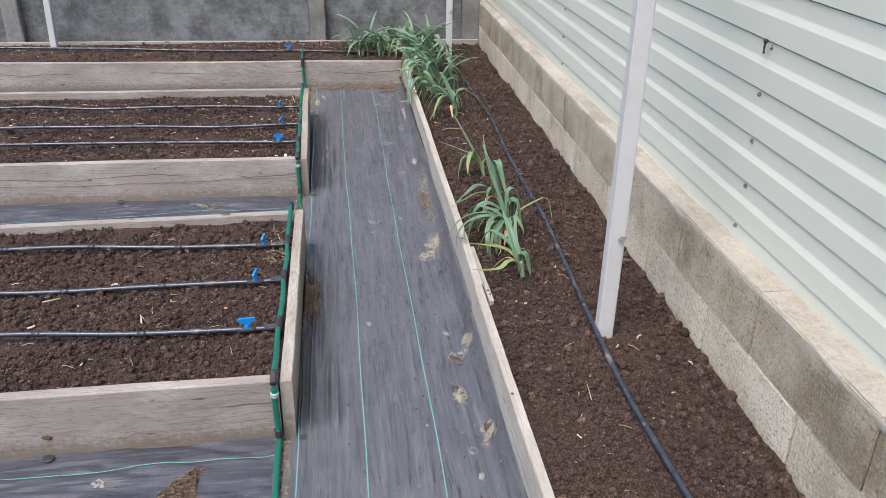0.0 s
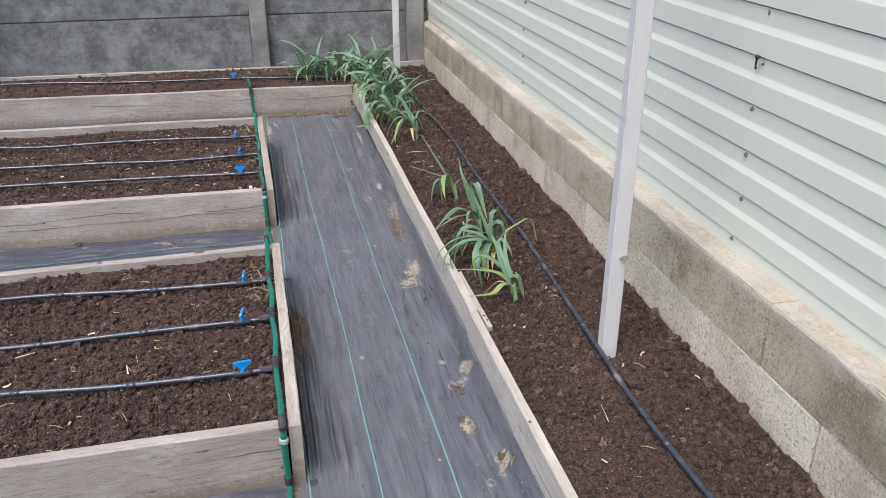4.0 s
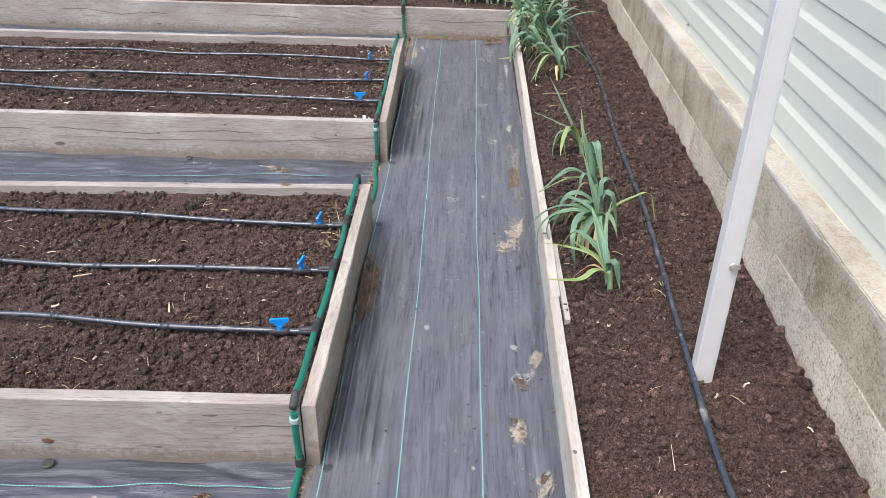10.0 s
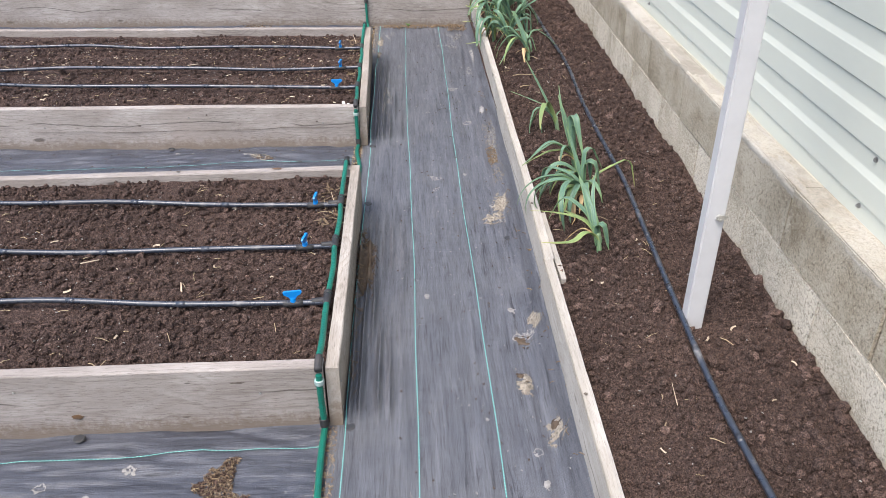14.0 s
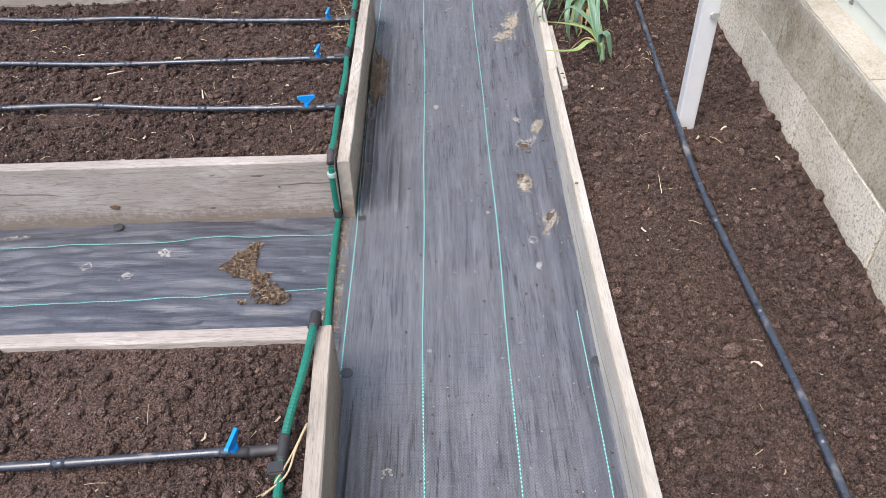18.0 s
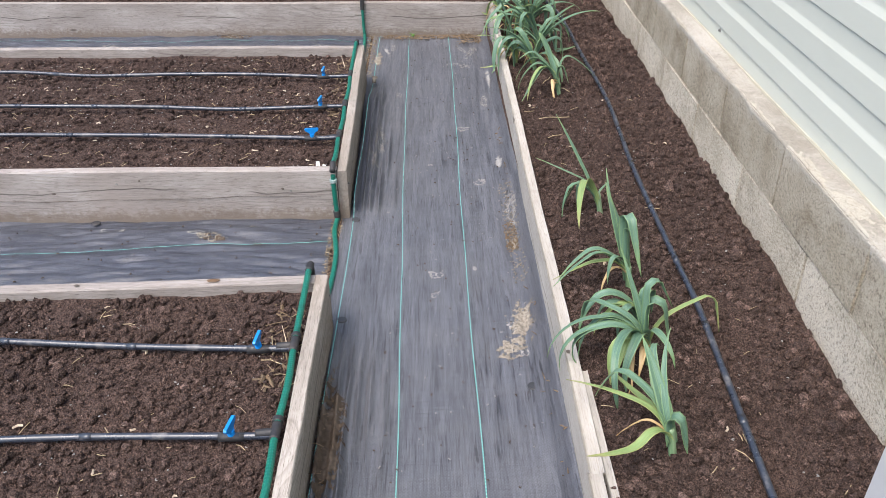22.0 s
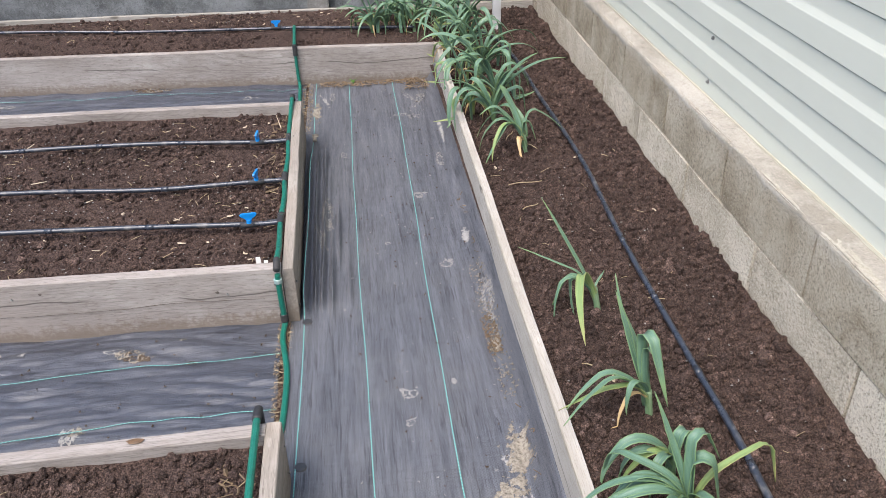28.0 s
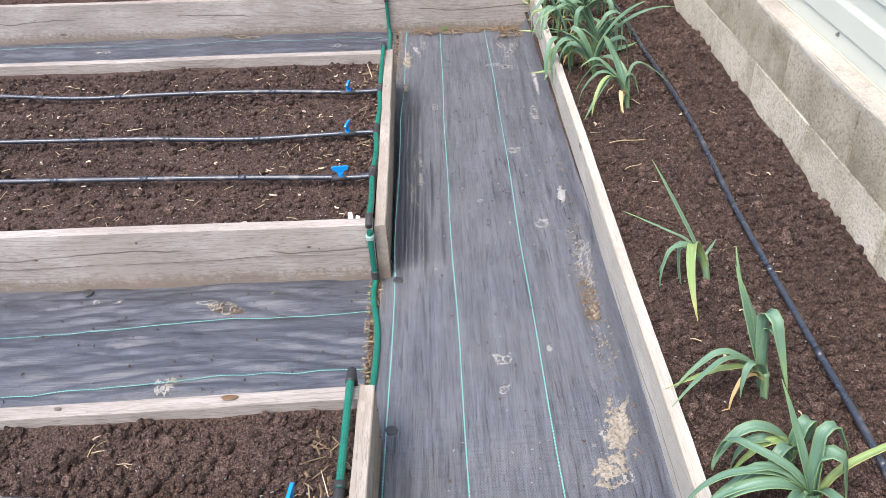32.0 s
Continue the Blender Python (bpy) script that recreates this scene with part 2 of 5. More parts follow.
# dimmer look of the aisles and blue sky reflection put into the sheet's tint
FABRIC_CROSS_SKY_TINT = fabric_material("woven_weed_fabric_laid_across", (3.2, 46), 0.27, (0.74, 0.78, 0.87))


def thread_material():
    n = Nodes("teal_marker_thread")
    w = n.t.nodes.new("ShaderNodeTexChecker")
    w.inputs["Scale"].default_value = 190
    n.link(n.co, w.inputs["Vector"])
    c = n.mix(w.outputs["Fac"], (0.05, 0.27, 0.245), (0.26, 0.48, 0.445))
    return n.done(c, 0.6)


THREAD = thread_material()


def concrete_material(name, dark, mid, light, pits=0.5, streaky=False, scale=1.0, speck=0.5, bloom=False, coarse=0.0):
    n = Nodes(name)
    co = n.offset()
    big = n.noise(2.4 * scale, 5, 0.6, co=co)
    patch = n.noise(9 * scale, 6, 0.7, co=co)
    grit = n.noise(105, 4, 0.75, co=co)
    c = n.ramp(big, (0.36, dark), (0.5, mid), (0.64, light))
    c = n.mix(n.grey(patch, (0.5, 0.0), (0.64, 0.6)), c, light)
    c = n.mix(n.grey(patch, (0.34, 0.65), (0.45, 0.0)), c, dark)
    c = n.mix(n.grey(grit, (0.36 + coarse, speck), (0.45 + coarse, 0.0)), c, tuple(v * 0.45 for v in dark))
    c = n.mix(n.grey(grit, (0.58 - coarse, 0.0), (0.68 - coarse, 0.5)), c, tuple(min(1, v * 1.25) for v in light))
    sand = n.noise(330, 3, 0.85, co=co)
    c = n.mix(n.grey(sand, (0.38, speck), (0.46, 0.0)), c, tuple(v * 0.5 for v in dark))
    c = n.mix(n.grey(sand, (0.56, 0.0), (0.66, speck)), c, tuple(min(1, v * 1.35) for v in light))
    n.bump(sand, speck * 0.8, 0.002)
    if bloom:
        sep = n.t.nodes.new("ShaderNodeSeparateXYZ")
        n.link(n.co, sep.inputs[0])
        edge = n.math("ADD", sep.outputs["Z"], n.math("MULTIPLY", n.noise(14, 5, 0.7, co=co), 0.12))
        c = n.mix(n.grey(edge, (0.12, 0.0), (0.19, 0.7)), c, (0.46, 0.445, 0.4))
    if streaky:
        s = n.noise(1.0, 4, 0.6, co=n.scaled((5, 5, 40), co))
        c = n.mix(n.grey(s, (0.5, 0.0), (0.75, 0.4)), c, dark)
    pit = n.cells(85, co=co)
    n.bump(patch, 0.25, 0.004)
    n.bump(grit, pits, 0.0025)
    n.bump(pit, pits * 0.5, 0.002)
    return n.done(c, 0.93, spec=0.2)


BLOCK = concrete_material("stained_block_concrete", (0.215, 0.181, 0.128), (0.355, 0.313, 0.238), (0.455, 0.413, 0.333), 0.8, bloom=True, speck=0.75, coarse=0.012)
BLOCK_ROUGH = concrete_material("gritty_block_concrete", (0.36, 0.318, 0.245), (0.5, 0.453, 0.362), (0.62, 0.573, 0.478), 1.0, speck=0.85, coarse=0.018)
LEDGE = concrete_material("mortar_ledge", (0.27, 0.248, 0.208), (0.355, 0.33, 0.282), (0.43, 0.405, 0.355), 0.5, speck=0.45)
FENCE_PANEL = concrete_material("grey_cast_concrete", (0.088, 0.092, 0.093), (0.145, 0.151, 0.153), (0.225, 0.234, 0.24), 0.35, True, 2.6)
FENCE_POST = concrete_material("pitted_post_concrete", (0.16, 0.155, 0.145), (0.23, 0.224, 0.214), (0.3, 0.294, 0.284), 0.8)


def cladding_material():
    n = Nodes("painted_steel_cladding")
    a = n.noise(0.9, 3)
    b = n.noise(1.0, 4, 0.6, co=n.scaled((3, 3, 14)))
    c = n.ramp(a, (0.35, (0.545, 0.568, 0.5)), (0.65, (0.575, 0.598, 0.528)))
    c = n.mix(n.grey(b, (0.5, 0.0), (0.8, 0.2)), c, (0.46, 0.48, 0.43))
    return n.done(c, 0.5, spec=0.4)


CLADDING = cladding_material()


def plain(name, colour, rough=0.5, metal=0.0, grain=0.15, scale=60.0, spec=0.5, bump=0.1):
    n = Nodes(name)
    f = n.noise(scale, 4, 0.6)
    g = n.noise(scale * 0.12, 3, 0.6)
    c = n.mix(n.grey(f, (0.4, 0.0), (0.7, 1.0)), colour, tuple(v * (1 - grain) for v in colour))
    c = n.mix(n.grey(g, (0.5, 0.0), (0.75, grain)), c, (0.2, 0.17, 0.14))
    n.bump(f, bump, 0.001)
    return n.done(c, rough, metal, spec)


FLASHING = plain("cream_painted_metal", (0.56, 0.53, 0.42), 0.5, 0, 0.12, 40)
WHITE_PAINT = plain("white_painted_steel", (0.51, 0.513, 0.518), 0.4, grain=0.06, scale=20)
STEEL = plain("zinc_screw", (0.3, 0.3, 0.29), 0.4, 0.7, 0.4, 200)
ZINC = plain("bright_zinc", (0.55, 0.54, 0.5), 0.35, 0.6, 0.2, 150)
RUBBER = plain("black_rubber", (0.025, 0.025, 0.027), 0.6, 0, 0.2, 120)
PIN_PLASTIC = plain("dusty_black_plastic", (0.042, 0.044, 0.048), 0.5, 0, 0.3, 90)
BLUE = plain("blue_plastic", (0.005, 0.22, 0.62), 0.35, 0, 0.08, 80)
WHITE_PLASTIC = plain("white_plastic", (0.75, 0.74, 0.7), 0.4, 0, 0.1, 80)
CLAMP = plain("grey_clamp_plastic", (0.3, 0.4, 0.38), 0.4, 0, 0.2, 100)
STRAW = plain("dry_straw", (0.42, 0.33, 0.2), 0.8, 0, 0.35, 90)
STRAW_BROWN = plain("brown_straw", (0.17, 0.118, 0.07), 0.85, 0, 0.4, 90)
CHIP = plain("pale_wood_chip", (0.55, 0.45, 0.33), 0.8, 0, 0.3, 70)
MUD = plain("dried_mud", (0.3, 0.268, 0.218), 0.95, 0, 0.6, 110, 0.15, 0.6)
MUD_DARK = plain("damp_mud", (0.1, 0.075, 0.055), 0.95, 0, 0.4, 70, 0.15, 0.8)
CHALK = plain("pale_splash", (0.31, 0.302, 0.288), 0.9, 0, 0.3, 90, 0.2, 0.3)
WEED = plain("small_weed_leaf", (0.1, 0.22, 0.035), 0.6, 0, 0.3, 90)


def pipe_material():
    n = Nodes("dusty_drip_pipe")
    d = n.noise(9, 5, 0.65)
    f = n.noise(90, 3)
    c = n.mix(n.grey(d, (0.57, 0.0), (0.68, 0.6)), (0.026, 0.032, 0.046), (0.27, 0.258, 0.245))
    c = n.mix(n.grey(f, (0.58, 0.0), (0.8, 0.3)), c, (0.2, 0.19, 0.18))
    return n.done(c, n.grey(d, (0.4, 0.2), (0.65, 0.45)), spec=0.75)


PIPE = pipe_material()


def hose_material():
    n = Nodes("green_ribbed_hose")
    f = n.noise(30, 4)
    c = n.mix(n.grey(f, (0.45, 0.0), (0.75, 0.5)), (0.004, 0.13, 0.09), (0.006, 0.075, 0.055))
    return n.done(c, 0.4, spec=0.5)


HOSE = hose_material()


def leaf_material(name, base, pale, yellow, strap=True):
    """Waxy leaf with fine lengthwise streaks, a pale midrib and yellow-green margins; a shank is streaked upright."""
    n = Nodes(name)
    b = n.noise(6, 3)
    if strap:
        uv = n.t.nodes.new("ShaderNodeTexCoord").outputs["UV"]
        v = n.noise(1.0, 4, 0.7, co=n.scaled((26, 1.6, 1), uv))
        sep = n.t.nodes.new("ShaderNodeSeparateXYZ")
        n.link(uv, sep.inputs[0])
        out = n.math("MULTIPLY", n.math("ABSOLUTE", n.math("ADD", sep.outputs["X"], -0.5)), 2.0)
    else:
        v = n.noise(1.0, 3, 0.6, co=n.scaled((160, 160, 9)))
    c = n.mix(n.grey(v, (0.34, 0.0), (0.68, 1.0)), base, pale)
    c = n.mix(n.grey(n.random(), (0.0, 0.0), (1.0, 0.3)), c, pale)
    c = n.mix(n.grey(b, (0.5, 0.0), (0.75, 0.35)), c, yellow)
    if strap:
        c = n.mix(n.grey(out, (0.0, 0.45), (0.09, 0.0), (0.72, 0.0), (0.97, 0.6)), c, yellow)
        tip = n.math("ADD", sep.outputs["Y"], n.math("MULTIPLY", n.random(), 0.12))
        c = n.mix(n.grey(tip, (0.86, 0.0), (1.0, 0.55)), c, yellow)
    n.bump(v, 0.25, 0.002)
    return n.done(c, 0.42, spec=0.45)


LEAF = leaf_material("leek_leaf", (0.044, 0.112, 0.076), (0.15, 0.25, 0.175), (0.19, 0.29, 0.11))
LEAF_YELLOW = leaf_material("yellowing_leek_leaf", (0.12, 0.21, 0.075), (0.25, 0.34, 0.13), (0.34, 0.32, 0.12))
LEAF_DRY = leaf_material("dry_leek_leaf", (0.42, 0.3, 0.14), (0.55, 0.42, 0.24), (0.4, 0.25, 0.1))
STEM = leaf_material("leek_stem", (0.1, 0.185, 0.09), (0.2, 0.29, 0.17), (0.32, 0.36, 0.19), False)


# ---- building helpers ----
def mesh_from(name, verts, faces, material, smooth=False):
    me = bpy.data.meshes.new(name)
    me.from_pydata([tuple(v) for v in verts], [], [tuple(f) for f in faces])
    me.materials.append(material)
    if smooth:
        me.polygons.foreach_set("use_smooth", [True] * len(me.polygons))
    me.update()
    return me


def place(name, me, parent=None, m=None, label=""):
    ob = new(name, me)
    if m is not None:
        ob.matrix_basis = m
    if parent is not None:
        ob.parent = parent
    if label:
        ob["label"] = label
    return ob


def part(name, bm, material, parent, label="", m=None, smooth=False):
    """Links a bmesh as one mesh object under a thing or a part."""
    me = bpy.data.meshes.new(name)
    bm.to_mesh(me)
    bm.free()
    me.materials.append(material)
    if smooth:
        me.polygons.foreach_set("use_smooth", [True] * len(me.polygons))
    return place(name, me, parent, m, label)


def thing(name, x, y, z, label, category, group="", kind="", rz=0.0):
    return tagged(place(name, None, m=pose(x, y, z, 0, 0, rz)), label, category, group, kind)


def box_bm(sx, sy, sz, bevel=0.0, centre=(0, 0, 0)):
    bm = bmesh.new()
    bmesh.ops.create_cube(bm, size=1.0, matrix=Matrix.Translation(centre) @ Matrix.Diagonal((sx, sy, sz, 1)))
    if bevel:
        bmesh.ops.bevel(bm, geom=list(bm.edges), offset=bevel, segments=2, affect="EDGES")
    return bm


def tube_mesh(name, pts, radius, material, sides=10, rib=0.0, pitch=0.006):
    """A closed round pipe along points; rib: height of a ring relief."""
    pts = [Vector(p) for p in pts]
    verts, faces = [], []
    up = Vector((0.13, 0.21, 0.97)).normalized()
    for i, p in enumerate(pts):
        d = (pts[min(i + 1, len(pts) - 1)] - pts[max(i - 1, 0)]).normalized()
        s = d.cross(up)
        if s.length < 0.1:
            s = d.cross(Vector((1, 0, 0)))
        s.normalize()
        u = s.cross(d)
        r = radius + (rib if i % 2 else 0.0)
        for k in range(sides):
            a = 2 * math.pi * k / sides
            verts.append(p + s * (math.cos(a) * r) + u * (math.sin(a) * r))
    for i in range(len(pts) - 1):
        for k in range(sides):
            a, b = i * sides + k, i * sides + (k + 1) % sides
            faces.append((a, b, b + sides, a + sides))
    faces.append(tuple(range(sides))[::-1])
    faces.append(tuple((len(pts) - 1) * sides + k for k in range(sides)))
    return mesh_from(name, verts, faces, material, rib == 0)


def spline(ctrl, step=0.02):
    """A smooth line through control points (Catmull-Rom), evenly sampled."""
    c = [Vector(p) for p in ctrl]
    c = [c[0] * 2 - c[1]] + c + [c[-1] * 2 - c[-2]]
    out = []
    for i in range(1, len(c) - 2):
        n = max(2, int((c[i + 1] - c[i]).length / step))
        for k in range(n):
            t = k / n
            a, b, d, e = c[i - 1], c[i], c[i + 1], c[i + 2]
            out.append(0.5 * ((2 * b) + (d - a) * t + (2 * a - 5 * b + 4 * d - e) * t * t + (3 * b - a - 3 * d + e) * t ** 3))
    out.append(c[-2])
    return out


def value_noise(x, y, seed=0):
    """Smooth value noise on arrays."""
    xi, yi = np.floor(x).astype(int), np.floor(y).astype(int)
    fx, fy = x - xi, y - yi
    fx, fy = fx * fx * (3 - 2 * fx), fy * fy * (3 - 2 * fy)

    def h(i, j):
        n = (i * 374761393 + j * 668265263 + seed * 974711) & 0x7FFFFFFF
        n = ((n ^ (n >> 13)) * 1274126177) & 0x7FFFFFFF
        return ((n ^ (n >> 16)) & 0xFFFF) / 65535.0

    return (h(xi, yi) * (1 - fx) + h(xi + 1, yi) * fx) * (1 - fy) + (h(xi, yi + 1) * (1 - fx) + h(xi + 1, yi + 1) * fx) * fy


def board_mesh(name, length, thick, high, material, seed):
    """A sawn board with chamfered, slightly uneven edges: x along it, y its thickness, z up."""
    r = np.random.default_rng(seed)
    c = min(0.003, thick * 0.2)
    prof = [(c, 0), (thick - c, 0), (thick, c), (thick, high - c), (thick - c, high), (c, high), (0, high - c), (0, c)]
    n = max(3, int(length / 0.08))
    verts, faces = [], []
    ph = r.uniform(0, 6, 4)
    for i in range(n + 1):
        x = length * i / n
        bow = 0.002 * math.sin(x * 1.3 + ph[0]) + 0.0012 * math.sin(x * 4.1 + ph[1])
        lift = 0.0025 * math.sin(x * 1.7 + ph[2]) + 0.001 * math.sin(x * 6.3 + ph[3])
        for y, z in prof:
            j = r.uniform(-0.0007, 0.0007, 2)
            verts.append((x, y + bow + j[0], z + (lift if z > high / 2 else 0) + j[1]))
    for i in range(n):
        for k in range(8):
            a, b = i * 8 + k, i * 8 + (k + 1) % 8
            faces.append((a, a + 8, b + 8, b))
    faces.append(tuple(range(8)))
    faces.append(tuple(n * 8 + k for k in range(8))[::-1])
    return mesh_from(name, verts, faces, material)


def board(name, p0, p1, thick, high, parent, material=None, seed=0, label=""):
    """A board whose right-hand face runs from p0 to p1; thickness grows to its left."""
    d = Vector(p1) - Vector(p0)
    d2 = Vector((d.x, d.y, 0))
    m = Matrix.Translation(p0) @ Matrix.Rotation(math.atan2(d.y, d.x), 4, "Z") @ Matrix.Rotation(-math.atan2(d.z, d2.length), 4, "Y")
    return place(name, board_mesh(name, d.length, thick, high, material or WOOD, seed), parent, m, label)


# ---- ground and far setting ----
def grid_mesh(name, xs, ys, zf, material, smooth=True, edges=None):
    """A sheet of height zf; edges: the near and far border as functions of x, instead of the ends of ys."""
    X, Y = np.meshgrid(xs, ys)
    if edges:
        V = (Y - ys[0]) / (ys[-1] - ys[0])
        Y = edges[0](X) * (1 - V) + edges[1](X) * V
    Z = zf(X, Y)
    v = np.stack([X.ravel(), Y.ravel(), Z.ravel()], 1)
    nx, ny = len(xs), len(ys)
    i, j = np.meshgrid(np.arange(nx - 1), np.arange(ny - 1))
    a = (j * nx + i).ravel()
    f = np.stack([a, a + 1, a + 1 + nx, a + nx], 1)
    me = bpy.data.meshes.new(name)
    me.vertices.add(len(v))
    me.vertices.foreach_set("co", v.ravel())
    me.loops.add(f.size)
    me.loops.foreach_set("vertex_index", f.ravel())
    me.polygons.add(len(f))
    me.polygons.foreach_set("loop_start", np.arange(0, f.size, 4))
    me.polygons.foreach_set("use_smooth", np.full(len(f), smooth))
    me.materials.append(material)
    me.update(calc_edges=True)
    me.validate()
    return me


far = np.array([-400, -120, -30, -8, -4, 0, 4, 8, 30, 120, 400.0])
ground = place("ground", grid_mesh("ground", far, far, lambda x, y: np.full_like(x, -0.06), SOIL))
tagged(ground, "dark bare earth under and around the garden plot", "ground", kind="structure")

WALL_SLOPE = 0.028
CLAD_SLOPE = 0.020


def wall_x(y, x0=1.285):
    return x0 + WALL_SLOPE * (y - 1.9)


def clad_x(y, x0=1.375):
    """The cladding runs a little skew to the block base below it."""
    return x0 + CLAD_SLOPE * (y - 1.9)


def clad_z(y, z):
    """Ribs climb slightly and spread a little towards the far end."""
    return 0.538 + 0.009 * (y - 1.9) + z * (1 + 0.026 * (y - 2.24))


# block base wall: two courses above the soil and one below it
wall = thing("wall_blocks", 0, 0, 0, "low weathered grey concrete block wall under the metal cladding", "wall", kind="structure")
board("wall_core", (wall_x(-4) + 0.05, -4, -0.1), (wall_x(7.6) + 0.05, 7.6, -0.1), -0.3, 0.55, wall, BLOCK, 3)


def block_bm(length, high, deep, r):
    bm = box_bm(length - 0.004, deep, high - 0.0006, 0.0)
    bmesh.ops.bevel(bm, geom=[e for e in bm.edges if e.verts[0].co.y > 0 and e.verts[1].co.y > 0], offset=0.004, segments=2, affect="EDGES")
    bmesh.ops.subdivide_edges(bm, edges=[e for e in bm.edges if abs(e.verts[0].co.x - e.verts[1].co.x) > 0.1], cuts=9)
    for v in bm.verts:
        v.co += Vector((r.uniform(-0.0006, 0.0006), r.uniform(-0.0016, 0.0016), r.uniform(-0.0003, 0.0003)))
    return bm


def block_course(z0, high, first, length, proud, seed, material):
    r = np.random.default_rng(seed)
    y = first
    while y < 7.35:
        ln = min(length, 7.35 - y)
        bm = block_bm(ln, high, 0.12, r)
        yc = y + ln / 2
        m = Matrix.Translation((wall_x(yc) - proud + 0.06 + r.uniform(-0.002, 0.002), yc, z0 + high / 2)) @ Matrix.Rotation(math.pi / 2 - WALL_SLOPE, 4, "Z")
        part("block", bm, material, wall, m=m)
        y += length


block_course(0.337, 0.2, 1.882 - 0.5465 * 10, 0.5465, 0.0, 5, BLOCK)
block_course(0.137, 0.2, 1.6085 - 0.5465 * 10, 0.5465, 0.0005, 6, BLOCK_ROUGH)


def ledge_sheet():
    """Mortar bed on the blocks: rough, with a worn and rounded front lip that laps over the face in places."""
    ys = np.linspace(-1.5, 7.35, 900)
    ts = np.array([0.0, 0.004, 0.009, 0.016, 0.026, 0.045, 0.07, 0.1, 0.14])
    Y, T = np.meshgrid(ys, ts)
    lip = 0.5 * value_noise(Y * 5, Y * 0 + 2, 31) + 0.3 * value_noise(Y * 19, Y * 0, 32) + 0.2 * value_noise(Y * 60, Y * 0, 33)
    Z = 0.5375 + 0.007 * (value_noise(Y * 7, T * 40, 34) - 0.4) + 0.004 * (value_noise(Y * 40, T * 160, 35) - 0.5)
    Z += np.clip(T / 0.08, 0, 1) * (clad_z(Y, -0.012) - 0.5385)
    Z -= (0.006 + 0.02 * np.clip(lip - 0.35, 0, 1)) * np.clip(1 - T / 0.016, 0, 1) ** 1.6
    X = wall_x(Y) - 0.0025 + 0.004 * (0.5 - lip) + T
    V = np.stack([X, Y, Z], 2)
    skirt = V[0] - np.array([-0.004, 0, 0.02])
    rows = [skirt] + list(V)
    n = len(ys)
    faces = [(r * n + k, (r + 1) * n + k, (r + 1) * n + k + 1, r * n + k + 1) for r in range(len(rows) - 1) for k in range(n - 1)]
    return mesh_from("ledge", np.concatenate(rows), faces, LEDGE, True)


ledge = place("ledge", ledge_sheet(), wall, label="rough worn mortar ledge on the blocks")

# profiled steel cladding
clad = thing("wall_cladding", 0, 0, 0, "pale grey-green painted steel wall cladding with horizontal ribs", "wall", kind="structure")
PITCH = 0.1374


prof = [(0.0, -0.012)]
for k in range(15):
    b = k * PITCH
    prof += [(0.0, b + 0.0425), (-0.006, b + 0.0435), (-0.006, b + 0.0475), (0.0042, b + 0.0458), (0.0056, b + 0.0472), (0.0058, b + 0.11), (0.0055, b + 0.1125), (0.0045, b + 0.1155), (0.0012, b + 0.1275), (0.0003, b + 0.1315), (0.0, b + PITCH - 0.001)]


def cladding_sheet(y0, y1, lift):
    verts, faces = [], []
    ys = [y0, (y0 + y1) / 2, y1]
    for back in (0, 1):
        for y in ys:
            for d, z in prof:
                verts.append((clad_x(y) - d - lift + back * 0.0012, y, clad_z(y, z)))
    n = len(prof)
    for j in range(2):
        for i in range(n - 1):
            a = j * n + i
            faces.append((a, a + 1, a + n + 1, a + n))
            b = a + 3 * n
            faces.append((b, b + n, b + n + 1, b + 1))
    ob = place("cladding_panel", mesh_from("cladding_panel", verts, faces, CLADDING), clad)
    return ob


for y0, y1, lift in ((-4.0, -1.2, 0.0), (-1.2, 7.34, 0.0)):
    cladding_sheet(y0, y1, lift)
board("flashing", (clad_x(-4, 1.3685), -4, clad_z(-4, -0.0145)), (clad_x(7.33, 1.3685), 7.33, clad_z(7.33, -0.0145)), -0.004, 0.006, clad, FLASHING, 8, "cream painted metal edge strip")
board("sheathing", (clad_x(-4, 1.388), -4, 0.5), (clad_x(7.35, 1.388), 7.35, 0.5), -0.12, 2.1, clad, FENCE_PANEL, 4)


def screw_mesh():
    bm = bmesh.new()
    bmesh.ops.create_cone(bm, cap_ends=True, segments=10, radius1=0.0075, radius2=0.0065, depth=0.003)
    bmesh.ops.create_cone(bm, cap_ends=True, segments=6, radius1=0.0042, radius2=0.004, depth=0.006, matrix=Matrix.Translation((0, 0, 0.004)))
    me = bpy.data.meshes.new("screw")
    bm.to_mesh(me)
    bm.free()
    me.materials.append(STEEL)
    return me


SCREW = screw_mesh()
for yc in (0.0, 2.235, 4.455, 6.68):
    for k in range(8):
        y = yc + 0.01 * math.sin(k * 2.1 + yc)
        place("screw", SCREW, clad, pose(clad_x(y) - 0.002, y, clad_z(y, 0.031 + k * PITCH), 0, -90, 30 * k))

# precast fence at the far end
fence = thing("wall_fence", 0, 0, 0, "grey precast concrete panel fence between concrete posts", "fence", kind="structure")
FY = 7.26
for px, w in ((-5.0, 0.135), (-2.46, 0.135), (0.022, 0.138), (1.362, 0.145)):
    bm = box_bm(w, 0.12, 2.1, 0.008, (0, 0, 1.05))
    part("post", bm, FENCE_POST, fence, m=pose(px, FY - 0.01, -0.05))
